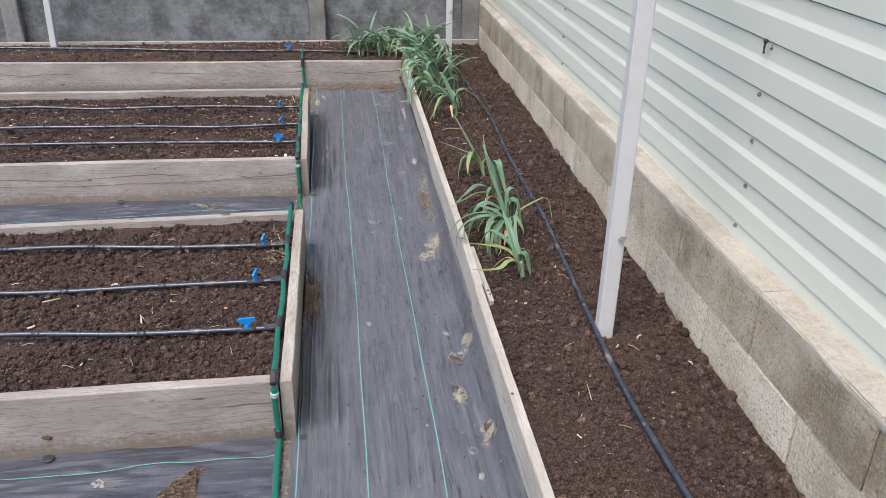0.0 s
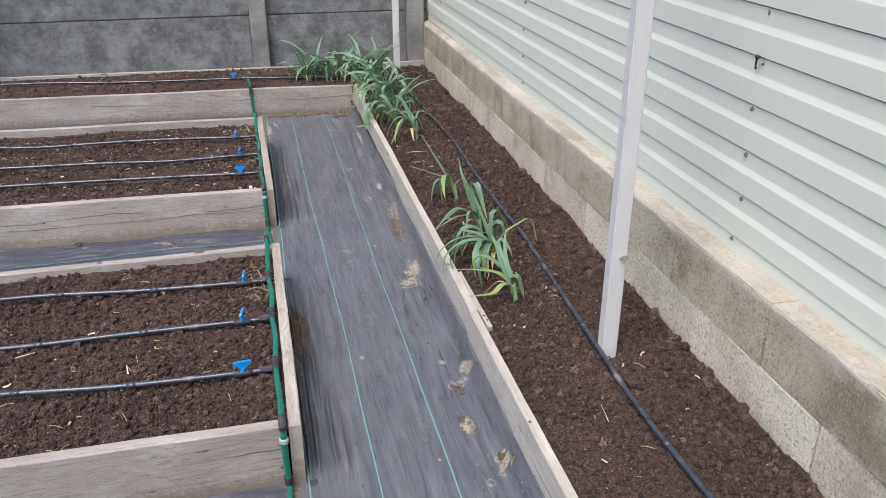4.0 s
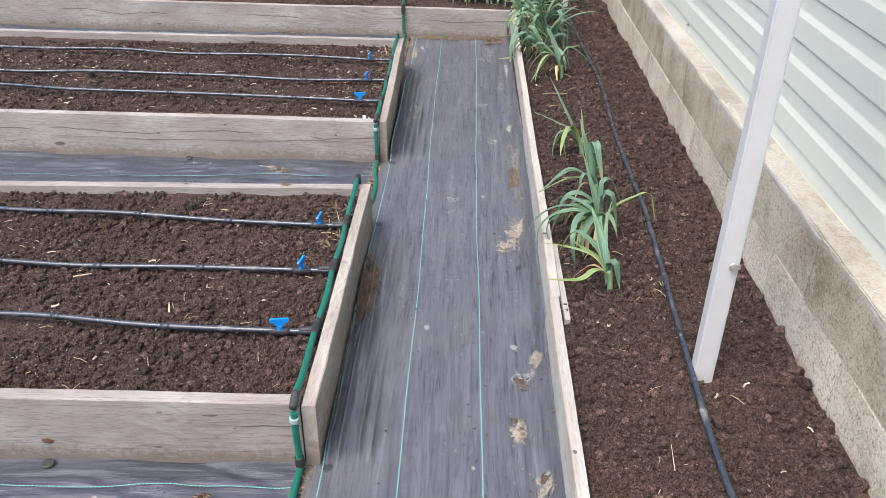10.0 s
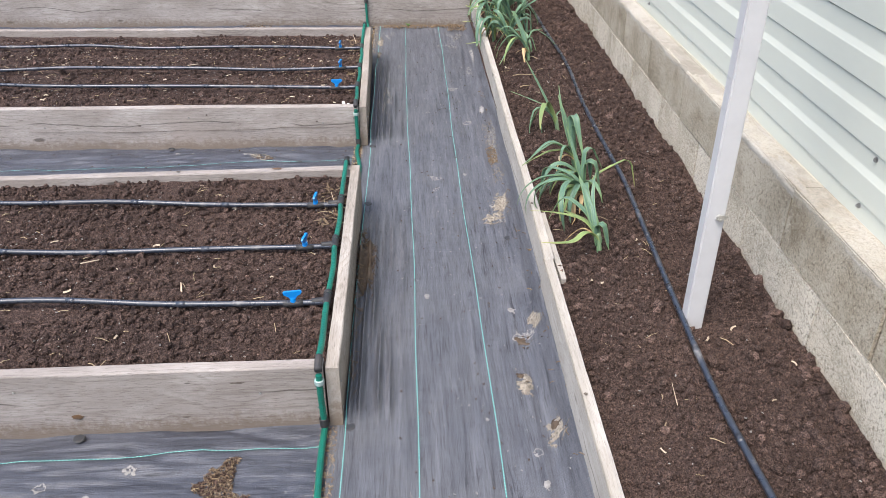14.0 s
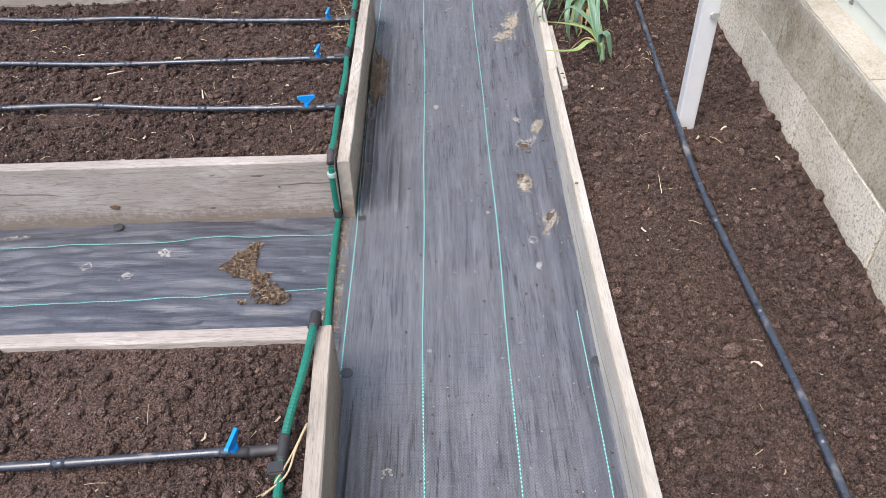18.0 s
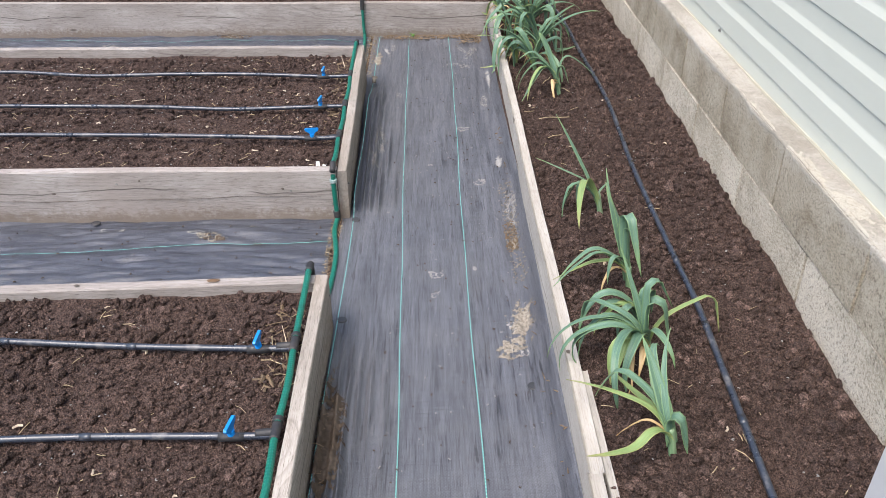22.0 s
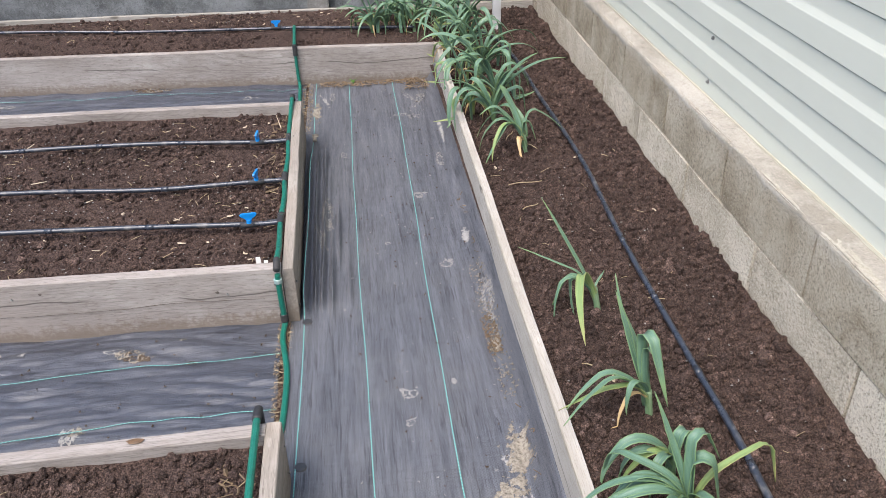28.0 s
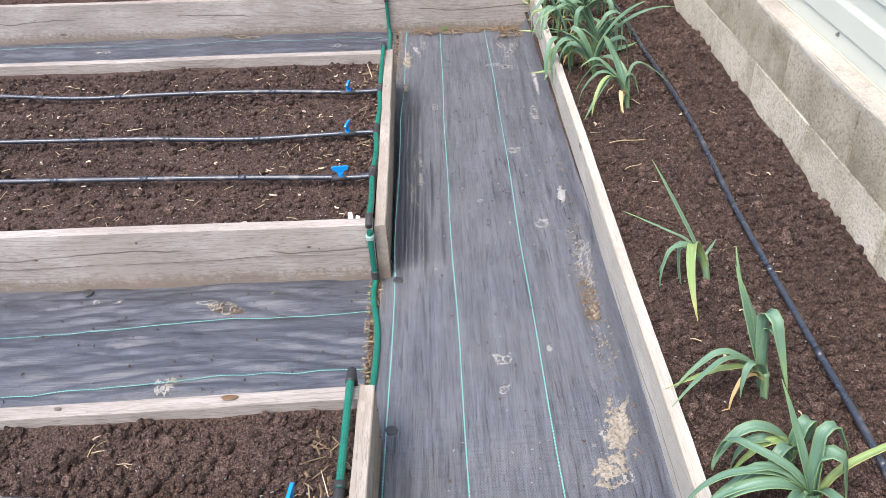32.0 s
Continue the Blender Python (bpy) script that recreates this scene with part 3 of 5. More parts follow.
for x0, x1 in ((-7.5, -5.065), (-4.935, -2.525), (-2.395, -0.045), (0.09, 1.29), (1.435, 1.8)):
    for k in range(-1, 4):
        bm = box_bm(x1 - x0 - 0.004, 0.05, 0.495, 0.006, (0, 0, 0.2475))
        part("panel", bm, FENCE_PANEL, fence, m=pose((x0 + x1) / 2, FY + 0.03 + 0.003 * (k % 2), 0.145 + 0.5 * k))

# ---- raised beds ----
H = 0.2
LEFT = -3.6


def raised_bed(yf0, yf1, yb0, yb1, end0, end1, zf, zb, label, seed, front=True):
    """Front board from (LEFT, yf0) to the end (yf1), back likewise; end board between end0 and end1, its right face."""
    bed = thing("raised_bed", LEFT / 2, (yf1 + yb1) / 2, 0, label, "raised bed", "raised beds beside the path")
    inv = bed.matrix_basis.inverted()

    def b(name, p0, p1, t, material, s):
        ob = board(name, (p0[0], p0[1], p0[2] - 0.03), (p1[0], p1[1], p1[2] - 0.03), t, H + 0.03, bed, material, s)
        ob.matrix_basis = inv @ ob.matrix_basis
        return ob

    ex0, ey0 = end0
    ex1, ey1 = end1
    if front:
        b("front_board", (LEFT, yf0, zf), (ex0 - 0.04, yf1, zf), 0.04, WOOD, seed)
    b("back_board", (LEFT, yb0 - 0.04, zb), (ex1 - 0.035, yb1 - 0.04, zb), 0.04, WOOD, seed + 1)
    b("end_board", (ex0, ey0, zf), (ex1, ey1, zb), 0.036, WOOD_MUDDY_SHADED, seed + 2)
    return bed


raised_bed(0.1, 0.1, 1.45, 1.448, (0.075, 0.1), (0.013, 1.448), 0.0, 0.0, "weathered grey wooden plank raised bed filled with dark soil", 11)
raised_bed(2.05, 2.106, 3.325, 3.39, (0.0, 2.096), (0.0, 3.392), 0.0, 0.008, "weathered grey wooden plank raised bed with three drip lines", 21)
raised_bed(4.112, 4.066, 5.61, 5.49, (0.0, 4.06), (-0.025, 5.49), 0.016, 0.028, "weathered grey wooden plank raised bed holding soil and drip lines", 31)

edge = thing("l_shaped_bed", 0.64, 4.0, 0, "long L-shaped bed edged with wooden boards along the fence and wall", "raised bed")
einv = edge.matrix_basis.inverted()
for nm, p0, p1, t, mat_, s in (
    ("side_board", (0.607, -0.6, -0.005), (0.622, 2.62, 0.004), -0.032, WOOD_PALE, 41),
    ("side_board", (0.628, 2.622, 0.004), (0.672, 6.29, 0.034), -0.033, WOOD_PALE, 42),
    ("far_board", (LEFT, 6.46, 0.035), (-0.095, 6.293, 0.035), 0.04, WOOD, 43),
    ("far_board", (-0.093, 6.293, 0.035), (0.67, 6.25, 0.035), 0.04, WOOD, 44),
    ("back_trim", (LEFT, 7.165, 0.05), (1.425, 7.165, 0.018), 0.025, WOOD_PALE, 45),
    ("patch_strip", (0.6625, 2.5, 0.10), (0.6665, 2.95, 0.10), -0.018, WOOD_PALE, 46),
):
    dz = 0.03 if nm != "patch_strip" else 0.0
    ob = board(nm, (p0[0], p0[1], p0[2] - dz), (p1[0], p1[1], p1[2] - dz), t, H + dz if dz else 0.1, edge, mat_, s)
    ob.matrix_basis = einv @ ob.matrix_basis


# ---- soil ----
def lumps(X, Y, seed):
    z = 0.010 * (value_noise(X * 3.1, Y * 3.1, seed) - 0.5) + 0.009 * (value_noise(X * 11, Y * 11, seed + 1) - 0.5)
    z += 0.002 * (np.abs(value_noise(X * 27 + 0.7 * Y, Y * 27, seed + 2) - 0.5) * 2 - 0.5)
    z += 0.0035 * (np.abs(value_noise(X * 58 + 0.4 * Y, Y * 58 + 0.8 * X, seed + 3) - 0.5) * 2 - 0.5)
    return z


def clod_arrays():
    bm = bmesh.new()
    bmesh.ops.create_icosphere(bm, subdivisions=2, radius=1.0)
    bm.verts.ensure_lookup_table()
    v = np.array([vv.co for vv in bm.verts])
    f = np.array([[x.index for x in ff.verts] for ff in bm.faces])
    bm.free()
    bm = bmesh.new()
    bmesh.ops.create_icosphere(bm, subdivisions=1, radius=1.0)
    v1 = np.array([vv.co for vv in bm.verts])
    f1 = np.array([[x.index for x in ff.verts] for ff in bm.faces])
    bm.free()
    return (v, f), (v1, f1)


CLOD_FINE, CLOD_PLAIN = clod_arrays()
CLOD_TINY = (np.array([(1, 0, -0.5), (-1, 0, -0.5), (0, 1, -0.5), (0, -1, -0.5), (0, 0, 0.9)]), np.array([(0, 2, 4), (2, 1, 4), (1, 3, 4), (3, 0, 4)]))


def soil_object(name, xs, ys, height, label, seed, count, inside=None, edges=None, extra=None, material=None):
    """One sheet of lumpy soil and its loose crumbs as a second joined mesh."""
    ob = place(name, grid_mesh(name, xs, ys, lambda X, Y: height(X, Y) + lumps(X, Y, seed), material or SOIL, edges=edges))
    tagged(ob, label, "soil", kind="stuff")
    r = np.random.default_rng(seed)
    n = count
    cx, cy = r.uniform(xs[0] + 0.01, xs[-1] - 0.01, n), r.uniform(ys[0] + 0.01, ys[-1] - 0.01, n)
    dens = value_noise(cx * 4, cy * 4, seed + 9)
    keep = (dens > r.uniform(-0.1, 0.5, n)) & (r.uniform(0, 1, n) < np.clip(1.3 + 0.4 * cx, 0.25, 1))
    if inside is not None:
        keep &= inside(cx, cy)
    cx, cy = cx[keep], cy[keep]
    n = len(cx)
    clump = np.clip(value_noise(cx * 7, cy * 7, seed + 6) * 2.2 - 0.6, 0.5, 1.7)
    rad = np.minimum(0.0012 * clump * r.pareto(1.9, n) + 0.0021, 0.0105)
    big = r.random(n) < 0.006 * np.clip(value_noise(cx * 2.3, cy * 2.3, seed + 5) * 2 - 0.5, 0.05, 1.5)
    rad[big] = r.uniform(0.007, 0.016, big.sum())
    if extra is not None:
        cx, cy, rad = np.append(cx, extra[0]), np.append(cy, extra[1]), np.append(rad, extra[2])
        n = len(cx)
    cz = height(cx, cy) + lumps(cx, cy, seed) + rad * 0.5
    vs, fs, base = [], [], 0
    for (bv, bf), lo, hi in ((CLOD_TINY, 0, 0.0042), (CLOD_PLAIN, 0.0042, 0.0085), (CLOD_FINE, 0.0085, 1)):
        pick = np.nonzero((rad > lo) & (rad <= hi))[0]
        m = len(pick)
        wave = np.sin(np.einsum("vi,mi->mv", bv, r.uniform(-3, 3, (m, 3))) + r.uniform(0, 6, (m, 1)))
        d = 1 + (0.7 if hi < 0.005 else 0.36) * (r.random((m, len(bv))) - 0.5) + 0.2 * wave
        v = bv[None] * (d * rad[pick, None])[:, :, None] * r.uniform(0.75, 1.25, (m, 1, 3)) + np.stack([cx[pick], cy[pick], cz[pick]], 1)[:, None]
        vs.append(v.reshape(-1, 3))
        fs.append((bf[None] + base + np.arange(m)[:, None, None] * len(bv)).reshape(-1, 3))
        base += m * len(bv)
    v, f = np.concatenate(vs), np.concatenate(fs)
    me = bpy.data.meshes.new("soil_crumbs")
    me.vertices.add(len(v))
    me.vertices.foreach_set("co", v.ravel())
    me.loops.add(f.size)
    me.loops.foreach_set("vertex_index", f.ravel())
    me.polygons.add(len(f))
    me.polygons.foreach_set("loop_start", np.arange(0, f.size, 3))
    me.polygons.foreach_set("use_smooth", np.zeros(len(f), bool))
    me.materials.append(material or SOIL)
    me.update(calc_edges=True)
    cr = place("soil_crumbs", me, ob, label="loose dark soil crumbs and clods")
    cr["kind"] = "stuff"
    return ob


def span(a, b, step):
    return np.linspace(a, b, max(2, int(round((b - a) / step)) + 1))


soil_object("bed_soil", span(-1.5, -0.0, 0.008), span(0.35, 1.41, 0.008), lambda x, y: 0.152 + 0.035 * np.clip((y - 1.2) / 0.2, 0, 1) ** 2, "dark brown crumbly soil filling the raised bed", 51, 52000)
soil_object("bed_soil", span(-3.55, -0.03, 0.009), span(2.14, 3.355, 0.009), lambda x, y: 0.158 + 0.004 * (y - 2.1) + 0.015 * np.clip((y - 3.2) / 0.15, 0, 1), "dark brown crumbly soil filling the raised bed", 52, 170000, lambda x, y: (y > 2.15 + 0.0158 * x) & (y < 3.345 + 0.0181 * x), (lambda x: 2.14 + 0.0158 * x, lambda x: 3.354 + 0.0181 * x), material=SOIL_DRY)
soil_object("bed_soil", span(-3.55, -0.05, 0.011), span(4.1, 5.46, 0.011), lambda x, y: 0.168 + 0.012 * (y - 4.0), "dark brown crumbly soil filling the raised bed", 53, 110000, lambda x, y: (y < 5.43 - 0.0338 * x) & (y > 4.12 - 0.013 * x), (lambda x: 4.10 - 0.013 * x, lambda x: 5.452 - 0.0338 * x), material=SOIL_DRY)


def board_x(y):
    """The soil side of the long edging board."""
    return 0.654 + 0.005 * np.clip(y - 2.6, -3, 0) + 0.007 * (y > 2.6) + 0.012 * np.clip(y - 2.6, 0, 9)


def side_soil(x, y):
    xw = wall_x(y)
    z = 0.18 + 0.008 * np.clip(y - 1.9, -3, 1.8) - 0.006 * np.clip(y - 3.7, 0, 9) - 0.012 * np.clip((x - xw + 0.12) / 0.12, 0, 1)
    z = z + 0.03 * (value_noise(y * 5.5, 0 * y, 31) + 0.5 * value_noise(y * 14, 0 * y, 32) - 0.75) * np.clip((x - xw + 0.1) / 0.1, 0, 1)
    return z - 0.06 * np.where(y < 6.33, np.clip((board_x(y) - 0.002 - x) / 0.006 + 1, 0, 1), 0)


def far_soil(x, y):
    return 0.208 + 0.012 * (y - 6.4) - 0.03 * np.clip((x - 0.1) / 0.6, 0, 1)


rb = np.random.default_rng(59)
by = rb.uniform(0.6, 7.1, 2200)
bx = wall_x(by) - 0.012 - np.abs(rb.normal(0, 0.06, 2200))
brad = np.minimum(0.005 + 0.004 * rb.pareto(2.6, 2200), 0.019)
sy = rb.uniform(0.6, 6.3, 3200)
sx = board_x(sy) + 0.03 + rb.uniform(0, 1, 3200) * (wall_x(sy) - board_x(sy) - 0.06)
bx, by, brad = np.append(bx, sx), np.append(by, sy), np.append(brad, np.minimum(0.0042 + 0.0022 * rb.pareto(2.4, 3200), 0.012))
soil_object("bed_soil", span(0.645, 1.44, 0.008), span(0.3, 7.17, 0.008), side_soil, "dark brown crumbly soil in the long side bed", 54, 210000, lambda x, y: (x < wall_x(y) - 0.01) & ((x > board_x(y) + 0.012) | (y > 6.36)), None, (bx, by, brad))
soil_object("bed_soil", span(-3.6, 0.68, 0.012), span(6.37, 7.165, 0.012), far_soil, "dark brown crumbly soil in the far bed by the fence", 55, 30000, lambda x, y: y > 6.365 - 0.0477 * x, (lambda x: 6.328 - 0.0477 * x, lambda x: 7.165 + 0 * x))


# ---- weed fabric ----
def path_height(x, y):
    z = 0.005 * (value_noise(x * 16, y * 1.6, 3) - 0.5) + 0.004 * (value_noise(x * 44 + np.sin(y * 2), y * 2.4, 4) - 0.5) + 0.0016 * (value_noise(x * 110, y * 7, 6) - 0.5)
    for ya, yb, amp in ((0.4, 1.42, 1.1), (2.09, 3.36, 1.35), (4.07, 5.45, 1.7)):
        gate = np.clip((y - ya) / 0.07, 0, 1) * np.clip((yb - y) / 0.3, 0, 1)
        for q, (xc, hgt, wid) in enumerate(((0.014, 0.03, 0.01), (0.044, 0.024, 0.008), (0.07, 0.024, 0.009), (0.098, 0.02, 0.009), (0.13, 0.014, 0.01), (0.165, 0.009, 0.01))):
            run = np.clip(2.0 * value_noise(0 * x + q * 3.7, y * 2.6 + q, 21) - 0.3, 0, 1) if q > 1 else 1.0
            mid = xc + 0.012 * (value_noise(0 * x + q, y * 3.1, 22) - 0.5)
            z = z + amp * gate * run * hgt * np.exp(-np.abs((x - mid) / wid) ** 1.3)
    edge = np.clip((x - 0.5) / 0.12, 0, 1)
    z = z + 0.011 * edge * (value_noise(x * 52 + np.sin(y * 3), y * 2.2, 12) - 0.5)
    z = z + 0.088 * np.clip((x - board_x(y) + 0.088 + 0.012 * value_noise(y * 2, 0 * y, 14)) / 0.055, 0, 1.05) ** 2.0
    return z + rise(y)


path_fabric = tagged(place("weed_fabric", grid_mesh("weed_fabric", np.concatenate([span(-0.03, 0.21, 0.0026), span(0.216, 0.54, 0.007), span(0.544, 0.7, 0.004)]), span(-0.4, 6.34, 0.024), path_height, FABRIC)), "black woven weed-control fabric covering the garden path", "weed fabric", kind="structure")


def ribbon(pts, half, parent, height=0.0015):
    v, f = [], []
    for i, p in enumerate(pts):
        p = Vector(p)
        d = Vector(pts[min(i + 1, len(pts) - 1)]) - Vector(pts[max(i - 1, 0)])
        s = Vector((-d.y, d.x, 0)).normalized() * half
        v += [p + s, p - s]
        if i:
            a = 2 * i
            f.append((a - 2, a - 1, a + 1, a))
    return place("marker_stripe", mesh_from("marker_stripe", v, f, THREAD), parent, label="thin teal stitched marker line")


def path_stripe(x0, x1, wob, end=6.3):
    pts = []
    for y in span(-0.4, end, 0.04):
        t = (y + 0.4) / 6.7
        x = x0 + (x1 - x0) * t + wob * math.sin(y * 1.9 + x0 * 9) + 0.0015 * math.sin(y * 7)
        pts.append((x, float(y), float(path_height(np.array(x), np.array(y))) + 0.0025))
    ribbon(pts, 0.0016, path_fabric)


path_stripe(0.008, 0.012, 0.002)
path_stripe(0.222, 0.187, 0.004)
path_stripe(0.415, 0.43, 0.004)
path_stripe(0.583, 0.628, 0.0015, 1.62)


AISLE_TOP = []


def aisle(x0, x1, ya, yb, skew, lines, seed):
    """A strip of fabric across the beds; skew: how far it runs back per metre to the left."""
    def hf(X, Y):
        return rise(Y) - 0.009 + 0.018 * (value_noise(X * 2.2, Y * 13, seed) - 0.5) + 0.022 * np.abs(value_noise(X * 5 + Y * 7, Y * 22 + 1.5 * np.sin(X * 3), seed + 1) - 0.5) + 0.004 * (value_noise(X * 22, Y * 60, seed + 2) - 0.5) + 0.007 * np.abs(value_noise(X * 9 + Y * 16, Y * 38 - X * 3, seed + 3) - 0.5)

    AISLE_TOP.append((ya, yb, hf))
    ob = tagged(place("weed_fabric", grid_mesh("weed_fabric", span(x0, x1, 0.014), span(ya, yb, 0.006), hf, FABRIC_CROSS_SKY_TINT)), "black woven weed-control fabric between two raised beds", "weed fabric", kind="structure")
    for yl in lines:
        pts = []
        for x in span(x0, x1, 0.03):
            y = yl - skew * x + 0.003 * math.sin(x * 4 + yl) + 0.0015 * math.sin(x * 13)
            pts.append((float(x), y, float(hf(np.array(x), np.array(y))) + 0.0045))
        ribbon(pts, 0.0016, ob)
    return ob


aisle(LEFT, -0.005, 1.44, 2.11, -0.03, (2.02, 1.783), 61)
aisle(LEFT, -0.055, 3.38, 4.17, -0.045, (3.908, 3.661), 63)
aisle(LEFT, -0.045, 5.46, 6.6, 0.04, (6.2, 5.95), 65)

# ---- white posts ----
def white_post(x, y, z, high, lean, label, side=0.05, bolt=0.35):
    p = tagged(place("white_post", None, m=pose(x, y, z, lean[0], lean[1], -4)), label, "post", "white metal posts")
    part("tube", box_bm(side, side, high, 0.004, (0, 0, high / 2 - 0.1)), WHITE_PAINT, p)
    if bolt:
        bm = bmesh.new()
        bmesh.ops.create_cone(bm, cap_ends=True, segments=6, radius1=0.009, radius2=0.009, depth=0.008, matrix=Matrix.Translation((0.008, -side / 2 - 0.004, bolt)) @ Matrix.Rotation(math.pi / 2, 4, "X"))
        bmesh.ops.create_cone(bm, cap_ends=True, segments=10, radius1=0.0045, radius2=0.004, depth=0.02, matrix=Matrix.Translation((0.008, -side / 2 - 0.01, bolt)) @ Matrix.Rotation(math.pi / 2, 4, "X"))
        part("bolt", bm, ZINC, p, "small galvanised bolt")
        part("bracket", box_bm(0.02, 0.003, 0.012, 0.0008, (0.012, -side / 2 - 0.017, bolt + 0.008)), ZINC, p, "small bent zinc plate")
    return p


white_post(1.007, 2.28, 0.19, 2.2, (0, 0.5), "white square steel post standing in the side bed")
white_post(1.095, 6.68, 0.19, 2.2, (0, 0), "white square steel post standing behind the leeks")
white_post(-2.12, 7.06, 0.21, 2.2, (0, 1.5), "white square steel post leaning by the concrete fence", bolt=0)

# ---- drip lines ----
def drip_pipe(name, ctrl, label, valve=None, emit=0.33, turn=0.0):
    pts = spline(ctrl, 0.02)
    d = tagged(place(name, None, m=Matrix.Translation(pts[0])), label, "drip pipe", "drip irrigation pipes")
    loc = [p - pts[0] for p in pts]
    place("pipe", tube_mesh("pipe", loc, 0.0088, PIPE, 10), d)
    run, nxt = 0.0, 0.1
    for a, b in zip(loc, loc[1:]):
        run += (b - a).length
        if run > nxt:
            nxt += emit
            e = b + (b - a).normalized() * 0.016
            place("emitter", tube_mesh("emitter", [b - (b - a) * 0.5, b, e], 0.0096, PIPE, 10), d)
    if valve is not None:
        at = Vector(valve) - pts[0]
        axis = (loc[3] - loc[0]).normalized()
        vb = place("valve", tube_mesh("valve", [at - axis * 0.03, at - axis * 0.012, at - axis * 0.011, at + axis * 0.011, at + axis * 0.012, at + axis * 0.03], 0.011, RUBBER, 12), d, label="black inline valve body")
        bm = bmesh.new()
        bmesh.ops.create_cone(bm, cap_ends=True, segments=12, radius1=0.0095, radius2=0.0085, depth=0.012, matrix=Matrix.Translation((0, 0, 0.014)))
        wing = [(-0.028, 0.04), (-0.024, 0.044), (0.024, 0.044), (0.028, 0.04), (0.025, 0.033), (0.013, 0.026), (0.008, 0.018), (-0.008, 0.018), (-0.013, 0.026), (-0.025, 0.033)]
        rim = [[bm.verts.new((wx, s_ * 0.0038, wz)) for wx, wz in wing] for s_ in (-1, 1)]
        bm.faces.new(rim[0])
        bm.faces.new(rim[1][::-1])
        for q in range(len(wing)):
            q2 = (q + 1) % len(wing)
            bm.faces.new((rim[0][q2], rim[0][q], rim[1][q], rim[1][q2]))
        part("handle", bm, BLUE, vb, "blue plastic butterfly handle", Matrix.Translation(at) @ Matrix.Rotation(radians(turn), 4, "Z"))
    return d


def bed_line(y0, x1, y1, zs, seed, vx=-0.155, turn=0.0):
    r = np.random.default_rng(seed)
    ctrl = [(-0.055, y0, zs + 0.024), (vx, y0 + 0.003, zs + 0.022)]
    n = 9
    for i in range(1, n + 1):
        x = vx + (LEFT + 0.05 - vx) * i / n
        y = y0 + (y1 - y0) * (x - vx) / (x1 - vx)
        ctrl.append((x, y + r.uniform(-0.014, 0.014), zs + 0.014 + r.uniform(0.0, 0.013)))
    drip_pipe("drip_pipe", ctrl, "dusty black drip irrigation pipe with blue valve lying on soil", (vx, y0 + 0.003, zs + 0.02), turn=turn)


bed_line(1.133, -0.586, 1.116, 0.155, 70, -0.15, 80)
bed_line(2.428, -1.05, 2.482, 0.165, 71, -0.157, 8)
bed_line(2.766, -1.2, 2.792, 0.165, 72, -0.157, 80)
bed_line(3.076, -1.35, 3.175, 0.167, 73, -0.15, 84)
bed_line(4.374, -1.5, 4.47, 0.185, 74, -0.163, 5)
bed_line(4.697, -1.6, 4.745, 0.189, 75, -0.165, 80)
bed_line(5.065, -1.8, 5.19, 0.193, 76, -0.19, 85)
drip_pipe("drip_pipe", [(0.6, 6.68, 0.215), (0.145, 6.71, 0.225), (-0.11, 6.73, 0.232), (-0.25, 6.745, 0.23), (-1.04, 6.82, 0.228), (-1.6, 6.9, 0.234), (-1.95, 6.93, 0.235), (-2.6, 7.0, 0.235), (-3.5, 7.02, 0.235)], "dusty black drip irrigation pipe with blue valve in far bed", (-0.215, 6.742, 0.232), turn=5)
SIDE = [(x, y, float(side_soil(np.array(x), np.array(y))) + 0.02 + dz) for x, y, dz in (
    (0.97, 0.35, 0), (0.974, 0.8, 0), (0.979, 1.205, 0), (0.968, 1.5, 0.004), (0.962, 1.8, 0), (0.963, 2.0, 0), (0.975, 2.26, 0.003), (0.99, 2.5, 0), (1.013, 2.88, 0), (1.03, 3.2, 0.003), (1.034, 3.5, 0),
    (1.047, 4.06, 0), (1.085, 4.72, 0), (1.08, 5.4, 0.003), (1.075, 6.15, 0), (0.98, 6.6, 0), (0.75, 6.7, 0.01))]
drip_pipe("drip_pipe", SIDE, "dusty black drip irrigation pipe along the side bed soil")


# ---- green supply hose ----
def hose_run(ctrl, parent, origin):
    pts = [p - Vector(origin) for p in spline(ctrl, 0.0045)]
    return place("hose", tube_mesh("hose", pts, 0.0086, HOSE, 10, 0.0007), parent)


def fitting(a, b, radius, parent, origin, name="coupling", material=None, label="black plastic coupling"):
    a, b = Vector(a) - Vector(origin), Vector(b) - Vector(origin)
    d = (b - a) * 0.1
    return place(name, tube_mesh(name, [a, a + d, a + d * 1.01, b - d * 1.01, b - d, b], radius, material or RUBBER, 12), parent, label=label)


